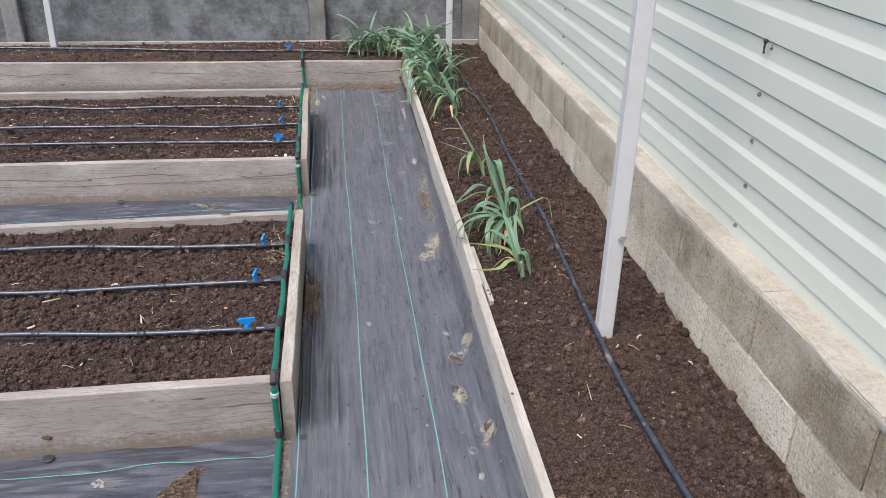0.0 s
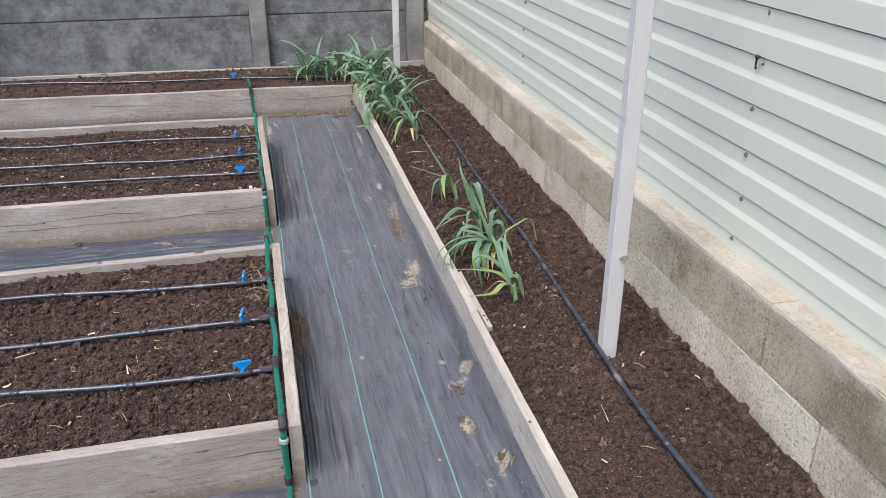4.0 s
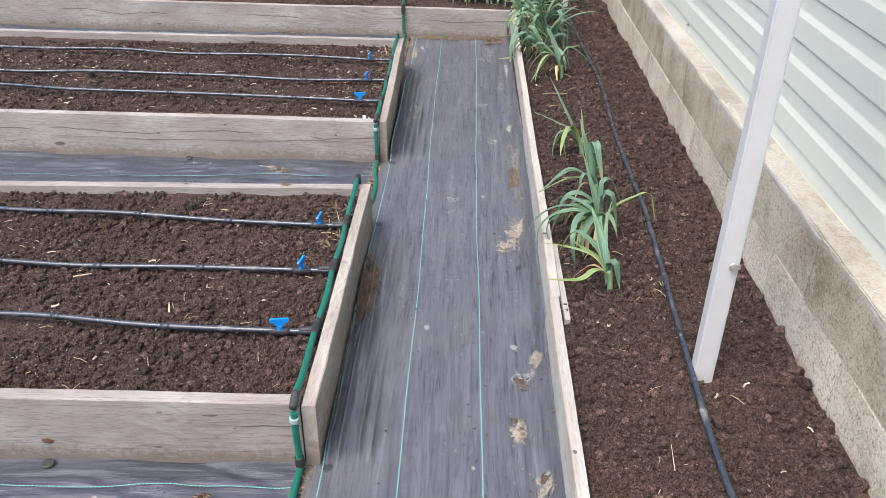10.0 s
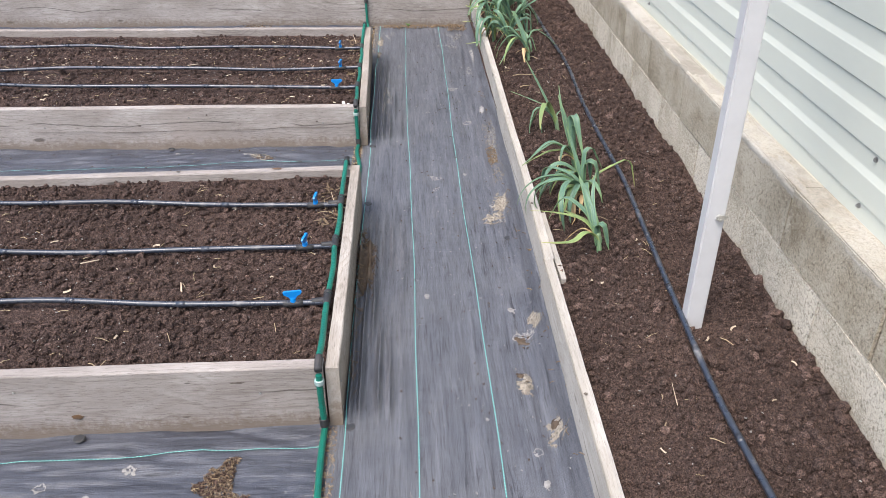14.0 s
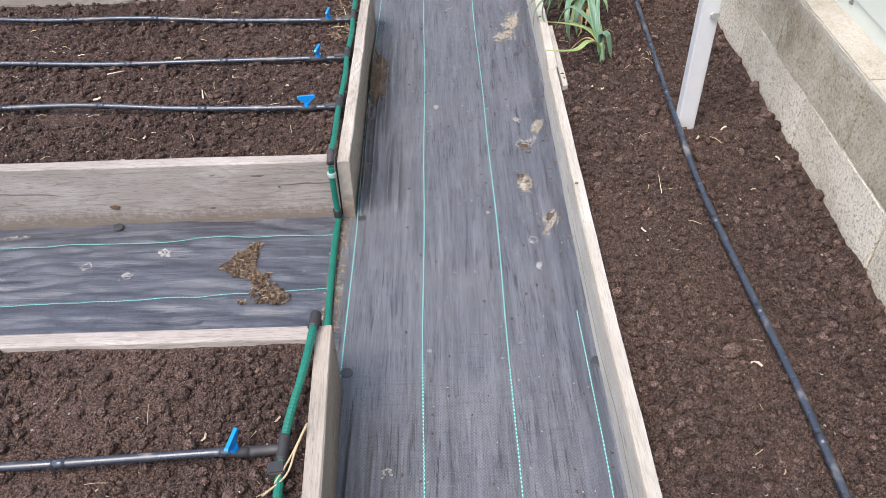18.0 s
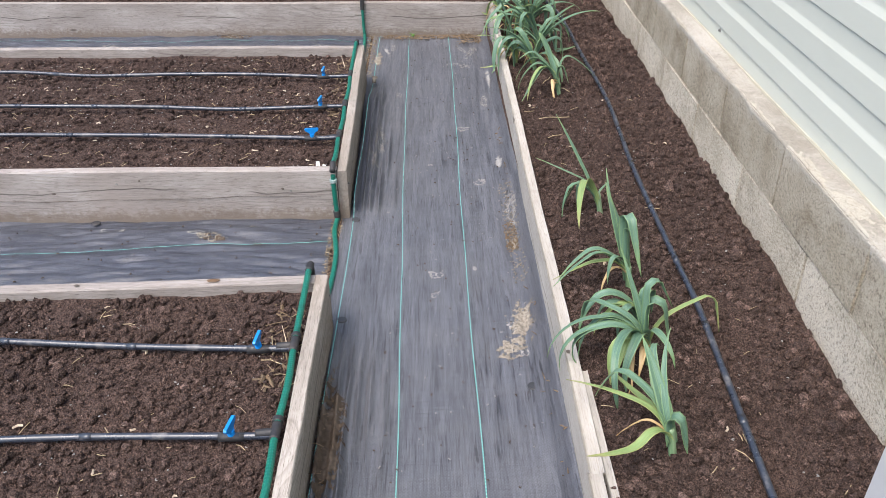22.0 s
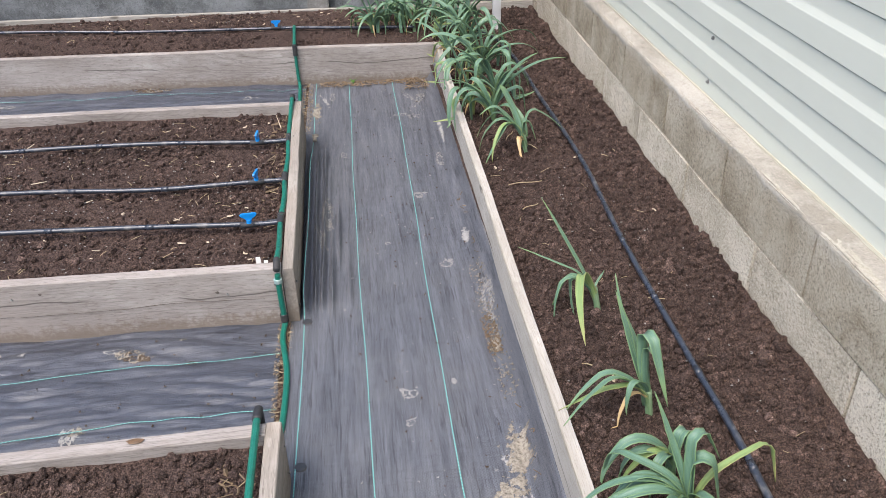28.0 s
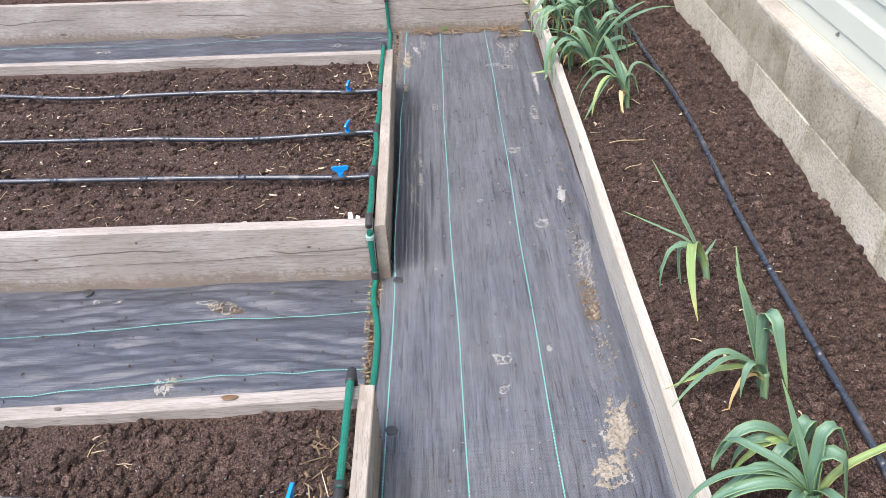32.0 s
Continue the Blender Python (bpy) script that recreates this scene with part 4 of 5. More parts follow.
def bed_hose(x0, yb, zb, x1, yf, zf, tees, ground, label):
    """Hose over one bed: elbow on the back board, inside the end board, over the front board and down to the ground."""
    o = (x0, (yb + yf) / 2, 0)
    h = tagged(place("supply_hose", None, m=Matrix.Translation(o)), label, "hose", "green supply hoses")
    zt = 0.222
    ts = [(x1 + (x0 - x1) * (ty - yf) / (yb - yf) - 0.005, ty, zf + (zb - zf) * (ty - yf) / (yb - yf) + zt - 0.03) for ty in tees]
    hose_run([(x0, yb - 0.01, zb + zt), (x0 - 0.002, yb - 0.1, zb + zt - 0.012)] + [q for a, b_ in zip(ts[::-1], ts[::-1][1:] + [None]) for q in ([a] if b_ is None else [a, ((a[0] + b_[0]) / 2 + 0.007, (a[1] + b_[1]) / 2, (a[2] + b_[2]) / 2 + 0.008)])] + [(x1, yf + 0.12, zf + zt - 0.014), (x1, yf + 0.02, zf + zt)], h, o)
    fitting((x0, yb + 0.022, zb + zt - 0.004), (x0, yb - 0.02, zb + zt), 0.0112, h, o, "elbow", label="black plastic elbow")
    fitting((x0, yb + 0.02, zb + zt), (x0 + 0.002, yb + 0.018, zb + 0.02), 0.0105, h, o, "drop_pipe")
    fitting((x1, yf + 0.022, zf + zt), (x1 + 0.001, yf - 0.024, zf + zt - 0.012), 0.0108, h, o, "elbow", label="black plastic elbow")
    for ty in tees:
        t = (ty - yf) / (yb - yf)
        x, z = x1 + (x0 - x1) * t - 0.005, zf + (zb - zf) * t + zt - 0.03
        fitting((x, ty - 0.025, z), (x, ty + 0.025, z), 0.0118, h, o, "tee")
        fitting((x - 0.045, ty, z - 0.004), (x + 0.004, ty, z), 0.0102, h, o, "tee_branch")
        fitting((x, ty + 0.03, z), (x, ty + 0.042, z), 0.0135, h, o, "hose_clip", label="black hose clip")
    hose_run([(x1 + 0.001, yf - 0.02, zf + zt - 0.03), (x1 + 0.001, yf - 0.022, zf + 0.13), (x1 + 0.003, yf - 0.022, zf + 0.06), (x1 + 0.005, yf - 0.025, zf + 0.012)], h, o)
    fitting((x1 + 0.001, yf - 0.021, zf + zt - 0.045), (x1 + 0.001, yf - 0.021, zf + zt - 0.058), 0.0135, h, o, "clamp", CLAMP, "translucent hose clamp")
    fitting((x1 + 0.003, yf - 0.022, zf + 0.045), (x1 + 0.004, yf - 0.024, zf + 0.02), 0.0125, h, o)
    hose_run([(x1 + 0.004, yf - 0.025, zf + 0.013)] + ground, h, o)
    return h


bed_hose(-0.053, 3.40, 0.008, -0.05, 2.1, 0.0, (2.432, 2.77, 3.08), [(-0.047, 1.95, 0.012), (-0.04, 1.7, 0.012), (-0.03, 1.52, 0.012), (-0.02, 1.46, 0.016)], "green ribbed supply hose clipped inside the raised bed end")
bed_hose(-0.064, 5.49, 0.028, -0.05, 4.062, 0.016, (4.38, 4.7, 5.07), [(-0.05, 3.96, 0.02), (-0.03, 3.8, 0.02), (-0.03, 3.62, 0.02), (-0.04, 3.5, 0.02), (-0.05, 3.41, 0.02)], "green ribbed supply hose clipped inside the far raised bed end")
oa = (-0.03, 1.2, 0.2)
ha = tagged(place("supply_hose", None, m=Matrix.Translation(oa)), "green ribbed supply hose curving down onto bed soil", "hose", "green supply hoses")
hose_run([(-0.024, 1.44, 0.218), (-0.032, 1.32, 0.212), (-0.05, 1.2, 0.195), (-0.055, 1.13, 0.185), (-0.05, 1.0, 0.18), (-0.03, 0.7, 0.18), (-0.01, 0.3, 0.18)], ha, oa)
fitting((-0.023, 1.468, 0.216), (-0.025, 1.425, 0.218), 0.0125, ha, oa, "elbow", label="black plastic elbow")
fitting((-0.023, 1.466, 0.216), (-0.023, 1.464, 0.02), 0.0105, ha, oa, "drop_pipe")
fitting((-0.055, 1.16, 0.187), (-0.055, 1.105, 0.184), 0.0118, ha, oa, "tee")
fitting((-0.12, 1.133, 0.178), (-0.054, 1.133, 0.185), 0.0105, ha, oa, "tee_branch")
of = (-0.09, 6.4, 0.2)
hf_ = tagged(place("supply_hose", None, m=Matrix.Translation(of)), "green supply hose rising up the far board into the far bed", "hose", "green supply hoses")
hose_run([(-0.066, 5.52, 0.04), (-0.07, 5.8, 0.036), (-0.075, 6.1, 0.038), (-0.08, 6.245, 0.045), (-0.085, 6.272, 0.08), (-0.088, 6.278, 0.2), (-0.088, 6.282, 0.245)], hf_, of)
fitting((-0.088, 6.278, 0.2), (-0.088, 6.28, 0.262), 0.0125, hf_, of, "elbow", label="black plastic elbow")
hose_run([(-0.088, 6.282, 0.258), (-0.09, 6.34, 0.262), (-0.1, 6.55, 0.252), (-0.11, 6.72, 0.24)], hf_, of)


# ---- leeks ----
def leaf_mesh(r, length, width, elev, droop, az, twist=0.0, kink=None, kink_by=1.6, floor=-0.1, blunt=False):
    """A folded strap leaf: it leaves the stem at elev, bends over by droop along its length and may fold at kink. Angles in radians."""
    n = 20
    p = Vector((0, 0, 0))
    d = Vector((math.cos(az), math.sin(az), 0))
    stand = max(elev, 1.32)
    lower = (stand - elev) / (0.3 * n)
    ang = stand
    verts, faces = [], []
    sway = r.uniform(-0.05, 0.05)
    for i in range(n + 1):
        t = i / n
        side0 = Vector((-d.y, d.x, 0))
        taper = 1 - max(0, (t - 0.86) / 0.14) ** 2.5 * 0.75 if blunt else 1 - max(0, (t - 0.3) / 0.7) ** 1.8
        w = width * (0.8 + 0.3 * min(t * 3, 1)) * taper + 0.001
        fold = 0.75 * (1 - t * 0.7)
        dirv = d * math.cos(ang) + Vector((0, 0, 1)) * math.sin(ang)
        nrm = -d * math.sin(ang) + Vector((0, 0, 1)) * math.cos(ang)
        tw = twist * t
        side = side0 * math.cos(tw) + nrm * math.sin(tw)
        up = nrm * math.cos(tw) - side0 * math.sin(tw)
        for s in (-1, -0.55, 0, 0.55, 1):
            verts.append(p + side * (s * w / 2 * math.cos(fold * 0.7)) + up * (abs(s) * w / 2 * math.sin(fold) + r.uniform(-0.0006, 0.0006)))
        p = p + dirv * (length / n)
        bend = droop / n * (0.3 + 1.4 * t) + (lower if 0.08 < t <= 0.38 else 0.0)
        if kink and abs(t - kink) < 1.6 / n:
            bend += kink_by / 3.2
        ang = max(ang - bend, -2.3 if droop > 3.5 else -1.5)
        if p.z < floor:
            p.z = floor + 0.002
            ang = max(ang, 0.0)
        d = (d + side0 * (sway + r.uniform(-0.03, 0.03))).normalized()
    for i in range(n):
        for k in range(4):
            a = i * 5 + k
            faces.append((a, a + 1, a + 6, a + 5))
    return verts, faces


def leek_base(x, y, z, size, r, label, tilt=(0, 0)):
    k = tagged(place("leek", None, m=pose(x, y, z, tilt[0], tilt[1], 0)), label, "leek", "leeks in the side bed")
    sh = 0.065 * size
    place("stem", tube_mesh("stem", [(0, 0, -0.03), (0, 0, 0.0), (0.001, 0, sh * 0.4), (0.002, 0, sh * 0.8), (0.003, 0, sh), (0.003, 0, sh * 1.1)], 0.009 * (0.75 + 0.25 * size), STEM, 12), k, label="pale green leek shank")
    return k, sh


def add_leaf(k, r, zb, az, length, width, elev, droop, kink=None, kink_by=90, twist=0, material=None, name="leaf", label="", blunt=False):
    length, width = length * 0.8, width * 0.68
    v, f = leaf_mesh(r, length, width, radians(elev), radians(droop), radians(az), radians(twist), kink, radians(kink_by), 0.008 - zb, blunt)
    me = mesh_from(name, v, f, material or LEAF, True)
    uv = me.uv_layers.new(name="strap")
    for lp in me.loops:
        uv.data[lp.index].uv = ((lp.vertex_index % 5) / 4, (lp.vertex_index // 5) / 20)
    ob = place(name, me, k, Matrix.Translation((0, 0, zb)), label)
    md = ob.modifiers.new("thickness", "SOLIDIFY")
    md.thickness = 0.0012
    return ob


def leek(x, y, size, seed, plane, leaves=8, yellow=1, dry=1, label=""):
    """A leek whose leaves fan out in one plane (degrees), older ones lower and hanging."""
    r = np.random.default_rng(seed)
    z = float(side_soil(np.array(x), np.array(y)))
    k, sh = leek_base(x, y, z, size, r, label or "blue-green leek plant with drooping strap leaves growing in soil", (r.uniform(-8, 8), r.uniform(-8, 8)))
    for i in range(leaves):
        t = i / max(1, leaves - 1)
        az = plane + (180 if i % 2 else 0) + r.uniform(-35, 35)
        kink = r.uniform(0.25, 0.6) if r.random() < 0.65 else None
        add_leaf(k, r, sh * (0.2 + 0.6 * t), az, size * r.uniform(0.36, 0.58) * (0.8 + 0.2 * min(1, i / 3)), 0.041 * r.uniform(0.75, 1.15), 38 + 42 * t + r.uniform(-10, 8), r.uniform(60, 170) * (1.1 - 0.5 * t), kink, r.uniform(60, 130), r.uniform(-40, 40), LEAF_YELLOW if i < yellow else LEAF)
    for i in range(dry):
        add_leaf(k, r, 0.03, plane + r.uniform(-90, 90) + 180 * i, size * r.uniform(0.14, 0.24), 0.012, 20, 60, 0.4, 50, r.uniform(-120, 120), LEAF_DRY, "dry_leaf", "withered yellow-brown leaf")
    return k


def set_leek(x, y, size, seed, tilt, specs, label):
    """A leek with leaves given one by one: azimuth, length, width, elevation, droop, kink place, kink angle, tone."""
    r = np.random.default_rng(seed)
    k, sh = leek_base(x, y, float(side_soil(np.array(x), np.array(y))), size, r, label, tilt)
    tones = {"g": LEAF, "b": LEAF, "y": LEAF_YELLOW, "d": LEAF_DRY}
    n = len(specs)
    for i, (az, ln, w, el, dr, kt, kd, tone) in enumerate(specs):
        zb = sh * (0.15 + 0.7 * i / n) if tone != "d" else 0.025
        add_leaf(k, r, zb, az, ln, w, el, dr, kt or None, kd, r.uniform(-20, 20), tones[tone], "dry_leaf" if tone == "d" else "leaf", "withered yellow-brown leaf" if tone == "d" else "", tone == "b")
    return k


LEEK = "blue-green leek plant with folded drooping leaves beside the board"
set_leek(0.826, 2.68, 1.0, 101, (-12, -10), (
    (165, 0.24, 0.014, 30, 40, 0.4, 50, "d"), (212, 0.34, 0.034, -25, -10, 0.48, -30, "y"), (128, 0.36, 0.024, 8, 10, 0, 0, "y"), (142, 0.38, 0.026, 18, 20, 0, 0, "y"),
    (345, 0.2, 0.052, 84, 6, 0.42, 172, "g"), (112, 0.34, 0.042, 58, 20, 0.75, 80, "g"), (106, 0.3, 0.046, 66, 10, 0, 0, "g"), (126, 0.36, 0.036, 52, 40, 0.6, 80, "g"), (98, 0.3, 0.024, 62, 10, 0, 0, "g")), LEEK)
set_leek(0.846, 2.985, 1.0, 102, (-6, -10), (
    (215, 0.22, 0.03, 10, 50, 0.4, 60, "d"), (258, 0.18, 0.03, 20, 30, 0.5, 50, "d"), (230, 0.3, 0.014, 5, 30, 0.4, 60, "d"), (195, 0.3, 0.014, 15, 50, 0.3, 70, "d"),
    (186, 0.44, 0.036, 54, 170, 0, 0, "g"), (2, 0.44, 0.028, 22, 20, 0.66, 120, "y"), (218, 0.5, 0.038, 56, 210, 0, 0, "g"), (232, 0.36, 0.034, 40, 120, 0.5, 60, "y"), (168, 0.44, 0.036, 46, 130, 0, 0, "g"),
    (204, 0.42, 0.04, 64, 220, 0, 0, "g"), (150, 0.36, 0.036, 50, 90, 0.5, 50, "g"), (345, 0.36, 0.052, 84, 6, 0.52, 165, "g"), (25, 0.38, 0.044, 84, 5, 0.6, 160, "g"), (250, 0.34, 0.036, 58, 190, 0.3, 30, "g"), (240, 0.28, 0.03, 20, 40, 0.5, 60, "y"),
    (160, 0.4, 0.034, 30, 60, 0.6, 60, "g"), (110, 0.34, 0.026, 78, 8, 0, 0, "g"), (182, 0.34, 0.034, 10, 50, 0.5, 30, "g"), (276, 0.28, 0.034, 62, 170, 0, 0, "g")), LEEK)
set_leek(0.85, 3.12, 0.95, 120, (3, -6), (
    (198, 0.38, 0.036, 46, 100, 0.4, 80, "g"), (15, 0.26, 0.044, 80, 12, 0.52, 160, "g"), (165, 0.38, 0.036, 44, 90, 0.45, 60, "g"), (240, 0.3, 0.034, 40, 80, 0.4, 90, "g"), (206, 0.28, 0.028, 10, 60, 0.4, 40, "y")), LEEK)
set_leek(0.868, 3.31, 1.0, 103, (-8, -8), (
    (210, 0.24, 0.018, 20, 60, 0.4, 60, "d"), (188, 0.4, 0.03, 34, 10, 0.45, 50, "g"), (172, 0.36, 0.03, 44, 40, 0.5, 60, "g"), (200, 0.34, 0.028, 8, 20, 0.5, 20, "y"), (282, 0.5, 0.046, 88, 2, 0.5, 174, "g"), (118, 0.36, 0.038, 76, 8, 0, 0, "g"), (128, 0.4, 0.018, 70, 4, 0, 0, "g"), (300, 0.34, 0.034, 86, 4, 0.55, 170, "g"), (105, 0.3, 0.034, 80, 6, 0, 0, "g"), (235, 0.22, 0.028, 50, 60, 0.5, 90, "g")), LEEK)
set_leek(0.868, 3.74, 1.0, 104, (-12, -12), (
    (238, 0.58, 0.036, 20, 6, 0.3, 30, "y"), (212, 0.4, 0.024, 44, 60, 0.42, 90, "g"), (176, 0.36, 0.028, 52, 30, 0.36, 100, "g"), (146, 0.42, 0.024, 74, 6, 0, 0, "g"), (190, 0.36, 0.026, 56, 50, 0.3, 130, "g"), (165, 0.34, 0.016, 34, 10, 0, 0, "g"), (20, 0.12, 0.012, 30, 40, 0, 0, "g")), "small leek plant with one yellowing folded leaf in the soil")
set_leek(0.894, 4.86, 1.0, 105, (-8, -10), (
    (225, 0.22, 0.022, 5, 30, 0.4, 60, "d"), (250, 0.16, 0.018, 5, 30, 0.4, 60, "d"), (214, 0.42, 0.042, 52, 20, 0.36, 90, "g"), (345, 0.24, 0.05, 82, 8, 0.5, 165, "g"), (150, 0.34, 0.044, 66, 30, 0.7, 70, "g"), (110, 0.32, 0.046, 76, 12, 0, 0, "b"), (185, 0.4, 0.04, 50, 80, 0.4, 60, "g"), (165, 0.38, 0.04, 58, 60, 0.5, 70, "g"), (20, 0.36, 0.026, 60, 40, 0.4, 90, "g"), (196, 0.36, 0.032, 20, 60, 0.4, 40, "y")), LEEK)
FAR = "dense blue-green leek with long hanging leaves at the bed corner"
for x, y, s, seed, pl in ((0.82, 5.16, 1.0, 106, 170), (0.86, 5.42, 1.05, 107, 190), (0.83, 5.66, 1.05, 108, 160), (0.87, 5.9, 1.0, 109, 185), (0.84, 6.14, 1.05, 110, 170), (0.86, 6.4, 1.0, 111, 150),
                          (0.75, 6.6, 1.0, 112, 200), (0.6, 6.68, 1.0, 113, 170), (0.44, 6.72, 0.95, 114, 190), (0.35, 6.66, 0.9, 115, 175), (0.66, 6.86, 0.9, 116, 200), (0.52, 6.88, 0.85, 117, 160), (0.8, 6.82, 0.9, 118, 120), (0.9, 6.62, 0.9, 119, 60)):
    leek(x, y, s, seed, pl, 11, 1, 2, FAR)
for x, y in ((0.74, 5.3), (0.75, 5.75), (0.73, 6.1)):
    leek(x, y, 0.9, int(y * 100), 185, 5, 2, 3, FAR)


# ---- litter, stains and small fittings ----
def residue(name, cx, cy, rx, ry, turn, material, seed, label, category, thresh=0.32, zf=None, cell=0.004, thick=0.004, lift=0.0012, rim=0.0):
    """An irregular film or crust of dried dirt with holes and islands, following the sheet below it."""
    n = int(2.6 * max(rx, ry) / cell)
    g = (np.arange(n) - n / 2) * cell
    U, V = np.meshgrid(g, g)
    ca, sa = math.cos(radians(turn)), math.sin(radians(turn))
    q = np.sqrt(((U * ca + V * sa) / rx) ** 2 + ((-U * sa + V * ca) / ry) ** 2)
    U0, V0 = U, V
    wa = seed * 1.7
    U, V = math.cos(wa) * U0 + math.sin(wa) * V0 + 3.1, math.cos(wa) * V0 - math.sin(wa) * U0 + 5.3
    f = 0.44 * value_noise(U * 45 + 9 * seed, V * 45, seed) + 0.34 * value_noise(U * 110, V * 110 + seed, seed + 1) + 0.22 * value_noise(U * 240, V * 240, seed + 2)
    U, V = U0, V0
    F = f + 0.45 * (1 - q) - 0.42
    keep = F > thresh - 0.3
    if rim:
        keep &= (F < thresh - 0.3 + rim) | (value_noise(U * 160, V * 160, seed + 3) > 0.72)
    verts, faces, idx = [], [], {}

    def vert(i, j):
        if (i, j) not in idx:
            ii, jj = min(i, n - 1), min(j, n - 1)
            x, y = cx + g[0] + i * cell, cy + g[0] + j * cell
            h = lift + thick * float(np.clip(F[jj, ii] - thresh + 0.3, 0, 0.5)) * 2
            idx[i, j] = len(verts)
            verts.append((x - cx, y - cy, float(zf(np.array(x), np.array(y))) + h))
        return idx[i, j]

    for j, i in zip(*np.nonzero(keep)):
        faces.append((vert(i, j), vert(i + 1, j), vert(i + 1, j + 1), vert(i, j + 1)))
    if not faces:
        return None
    return tagged(place(name, mesh_from(name, verts, faces, material, True), m=Matrix.Translation((cx, cy, 0))), label, category, kind="stuff")


def cross_height(x, y):
    """Top of the aisle sheet at a place between the beds."""
    for ya, yb, hf in AISLE_TOP:
        if ya <= y <= yb:
            return hf(np.array(x), np.array(y))
    return rise(y)


for i, (x, y, rx, ry, a, m_) in enumerate((
    (0.578, 3.43, 0.032, 0.07, 0, MUD), (0.574, 3.39, 0.03, 0.05, 0, MUD), (0.558, 3.3, 0.034, 0.03, 0, MUD), (0.525, 3.265, 0.026, 0.04, 0, MUD), (0.57, 3.26, 0.012, 0.018, 0, CHALK), (0.545, 3.39, 0.016, 0.02, 0, CHALK), (0.605, 4.06, 0.016, 0.1, 0, CHALK), (0.6, 3.85, 0.016, 0.05, 0, MUD),
    (0.507, 4.335, 0.022, 0.024, 0, CHALK), (0.456, 4.86, 0.024, 0.026, 0, CHALK), (0.317, 3.67, 0.022, 0.02, 0, CHALK), (0.311, 3.55, 0.013, 0.013, 0, CHALK), (0.449, 3.706, 0.008, 0.014, 0, CHALK),
    (0.085, 4.7, 0.018, 0.12, 3, CHALK), (0.06, 4.55, 0.012, 0.08, 12, CHALK), (0.02, 5.85, 0.02, 0.12, 0, MUD), (0.55, 5.95, 0.018, 0.1, -15, CHALK), (0.5, 6.0, 0.012, 0.06, 20, CHALK), (0.44, 5.75, 0.03, 0.018, 0, CHALK), (0.5, 5.72, 0.026, 0.03, 0, CHALK), (0.62, 5.5, 0.008, 0.12, 0, CHALK), (0.1, 6.05, 0.012, 0.05, 0, CHALK), (0.06, 6.0, 0.01, 0.08, 15, CHALK),
    (0.527, 2.235, 0.024, 0.06, 6, MUD), (0.522, 2.28, 0.016, 0.03, 0, MUD_DARK), (0.545, 2.46, 0.026, 0.026, 0, MUD_DARK), (0.548, 2.475, 0.03, 0.02, 0, CHALK), (0.585, 2.03, 0.022, 0.05, 0, MUD), (0.582, 2.05, 0.012, 0.03, 0, MUD_DARK), (0.59, 2.52, 0.014, 0.05, 10, MUD),
    (0.132, 1.2, 0.016, 0.016, 0, CHALK), (0.53, 2.62, 0.01, 0.014, 0, CHALK), (0.525, 1.96, 0.012, 0.016, 0, CHALK), (0.53, 1.85, 0.008, 0.014, 0, CHALK), (0.4, 2.1, 0.004, 0.006, 0, CHALK), (0.25, 2.72, 0.008, 0.014, 0, CHALK),
    (0.3, 4.5, 0.012, 0.01, 0, CHALK), (0.15, 5.3, 0.012, 0.03, 0, CHALK), (0.58, 5.2, 0.014, 0.06, 0, CHALK), (0.595, 4.5, 0.01, 0.05, 0, CHALK))):
    residue("dried_residue", x, y, rx * 1.1, ry * 1.1, a, m_, 200 + i, "dried muddy or chalky residue on the path fabric", "dirt", 0.44 if m_ is CHALK else 0.5, path_height, 0.0025, 0.005 if m_ is not CHALK else 0.001, 0.0012, 0.13 if m_ is CHALK and rx > 0.011 else 0.0)
for i, (x, y, rx, ry, a, m_) in enumerate((
    (-1.02, 2.04, 0.05, 0.02, 0, CHALK), (-0.54, 1.955, 0.02, 0.015, 0, CHALK),
    (-0.84, 4.0, 0.03, 0.014, 0, CHALK), (-0.49, 3.935, 0.036, 0.02, 0, MUD_DARK), (-0.5, 3.945, 0.05, 0.03, 0, MUD), (-0.56, 3.97, 0.024, 0.01, 0, CHALK), (-0.595, 3.615, 0.034, 0.034, 0, CHALK), (-0.58, 3.63, 0.02, 0.02, 0, MUD), (-0.92, 4.01, 0.016, 0.012, 0, CHALK), (-0.36, 4.0, 0.012, 0.01, 0, MUD), (-0.33, 3.9, 0.024, 0.01, 0, MUD_DARK), (-0.75, 1.9, 0.025, 0.015, 0, CHALK), (-0.62, 1.86, 0.02, 0.015, 0, CHALK),
    (-0.9, 6.31, 0.1, 0.03, 0, MUD_DARK), (-0.9, 6.3, 0.1, 0.03, 0, MUD), (-0.35, 6.12, 0.05, 0.018, 0, CHALK), (-1.6, 6.2, 0.05, 0.02, 0, CHALK))):
    residue("dried_residue", x, y, rx * 1.1, ry * 1.1, a, m_, 260 + i, "dried muddy residue on the aisle fabric", "dirt", 0.52, cross_height, 0.0024, 0.005 if m_ is not CHALK else 0.001, 0.0025, 0.14 if rx > 0.015 else 0.0)


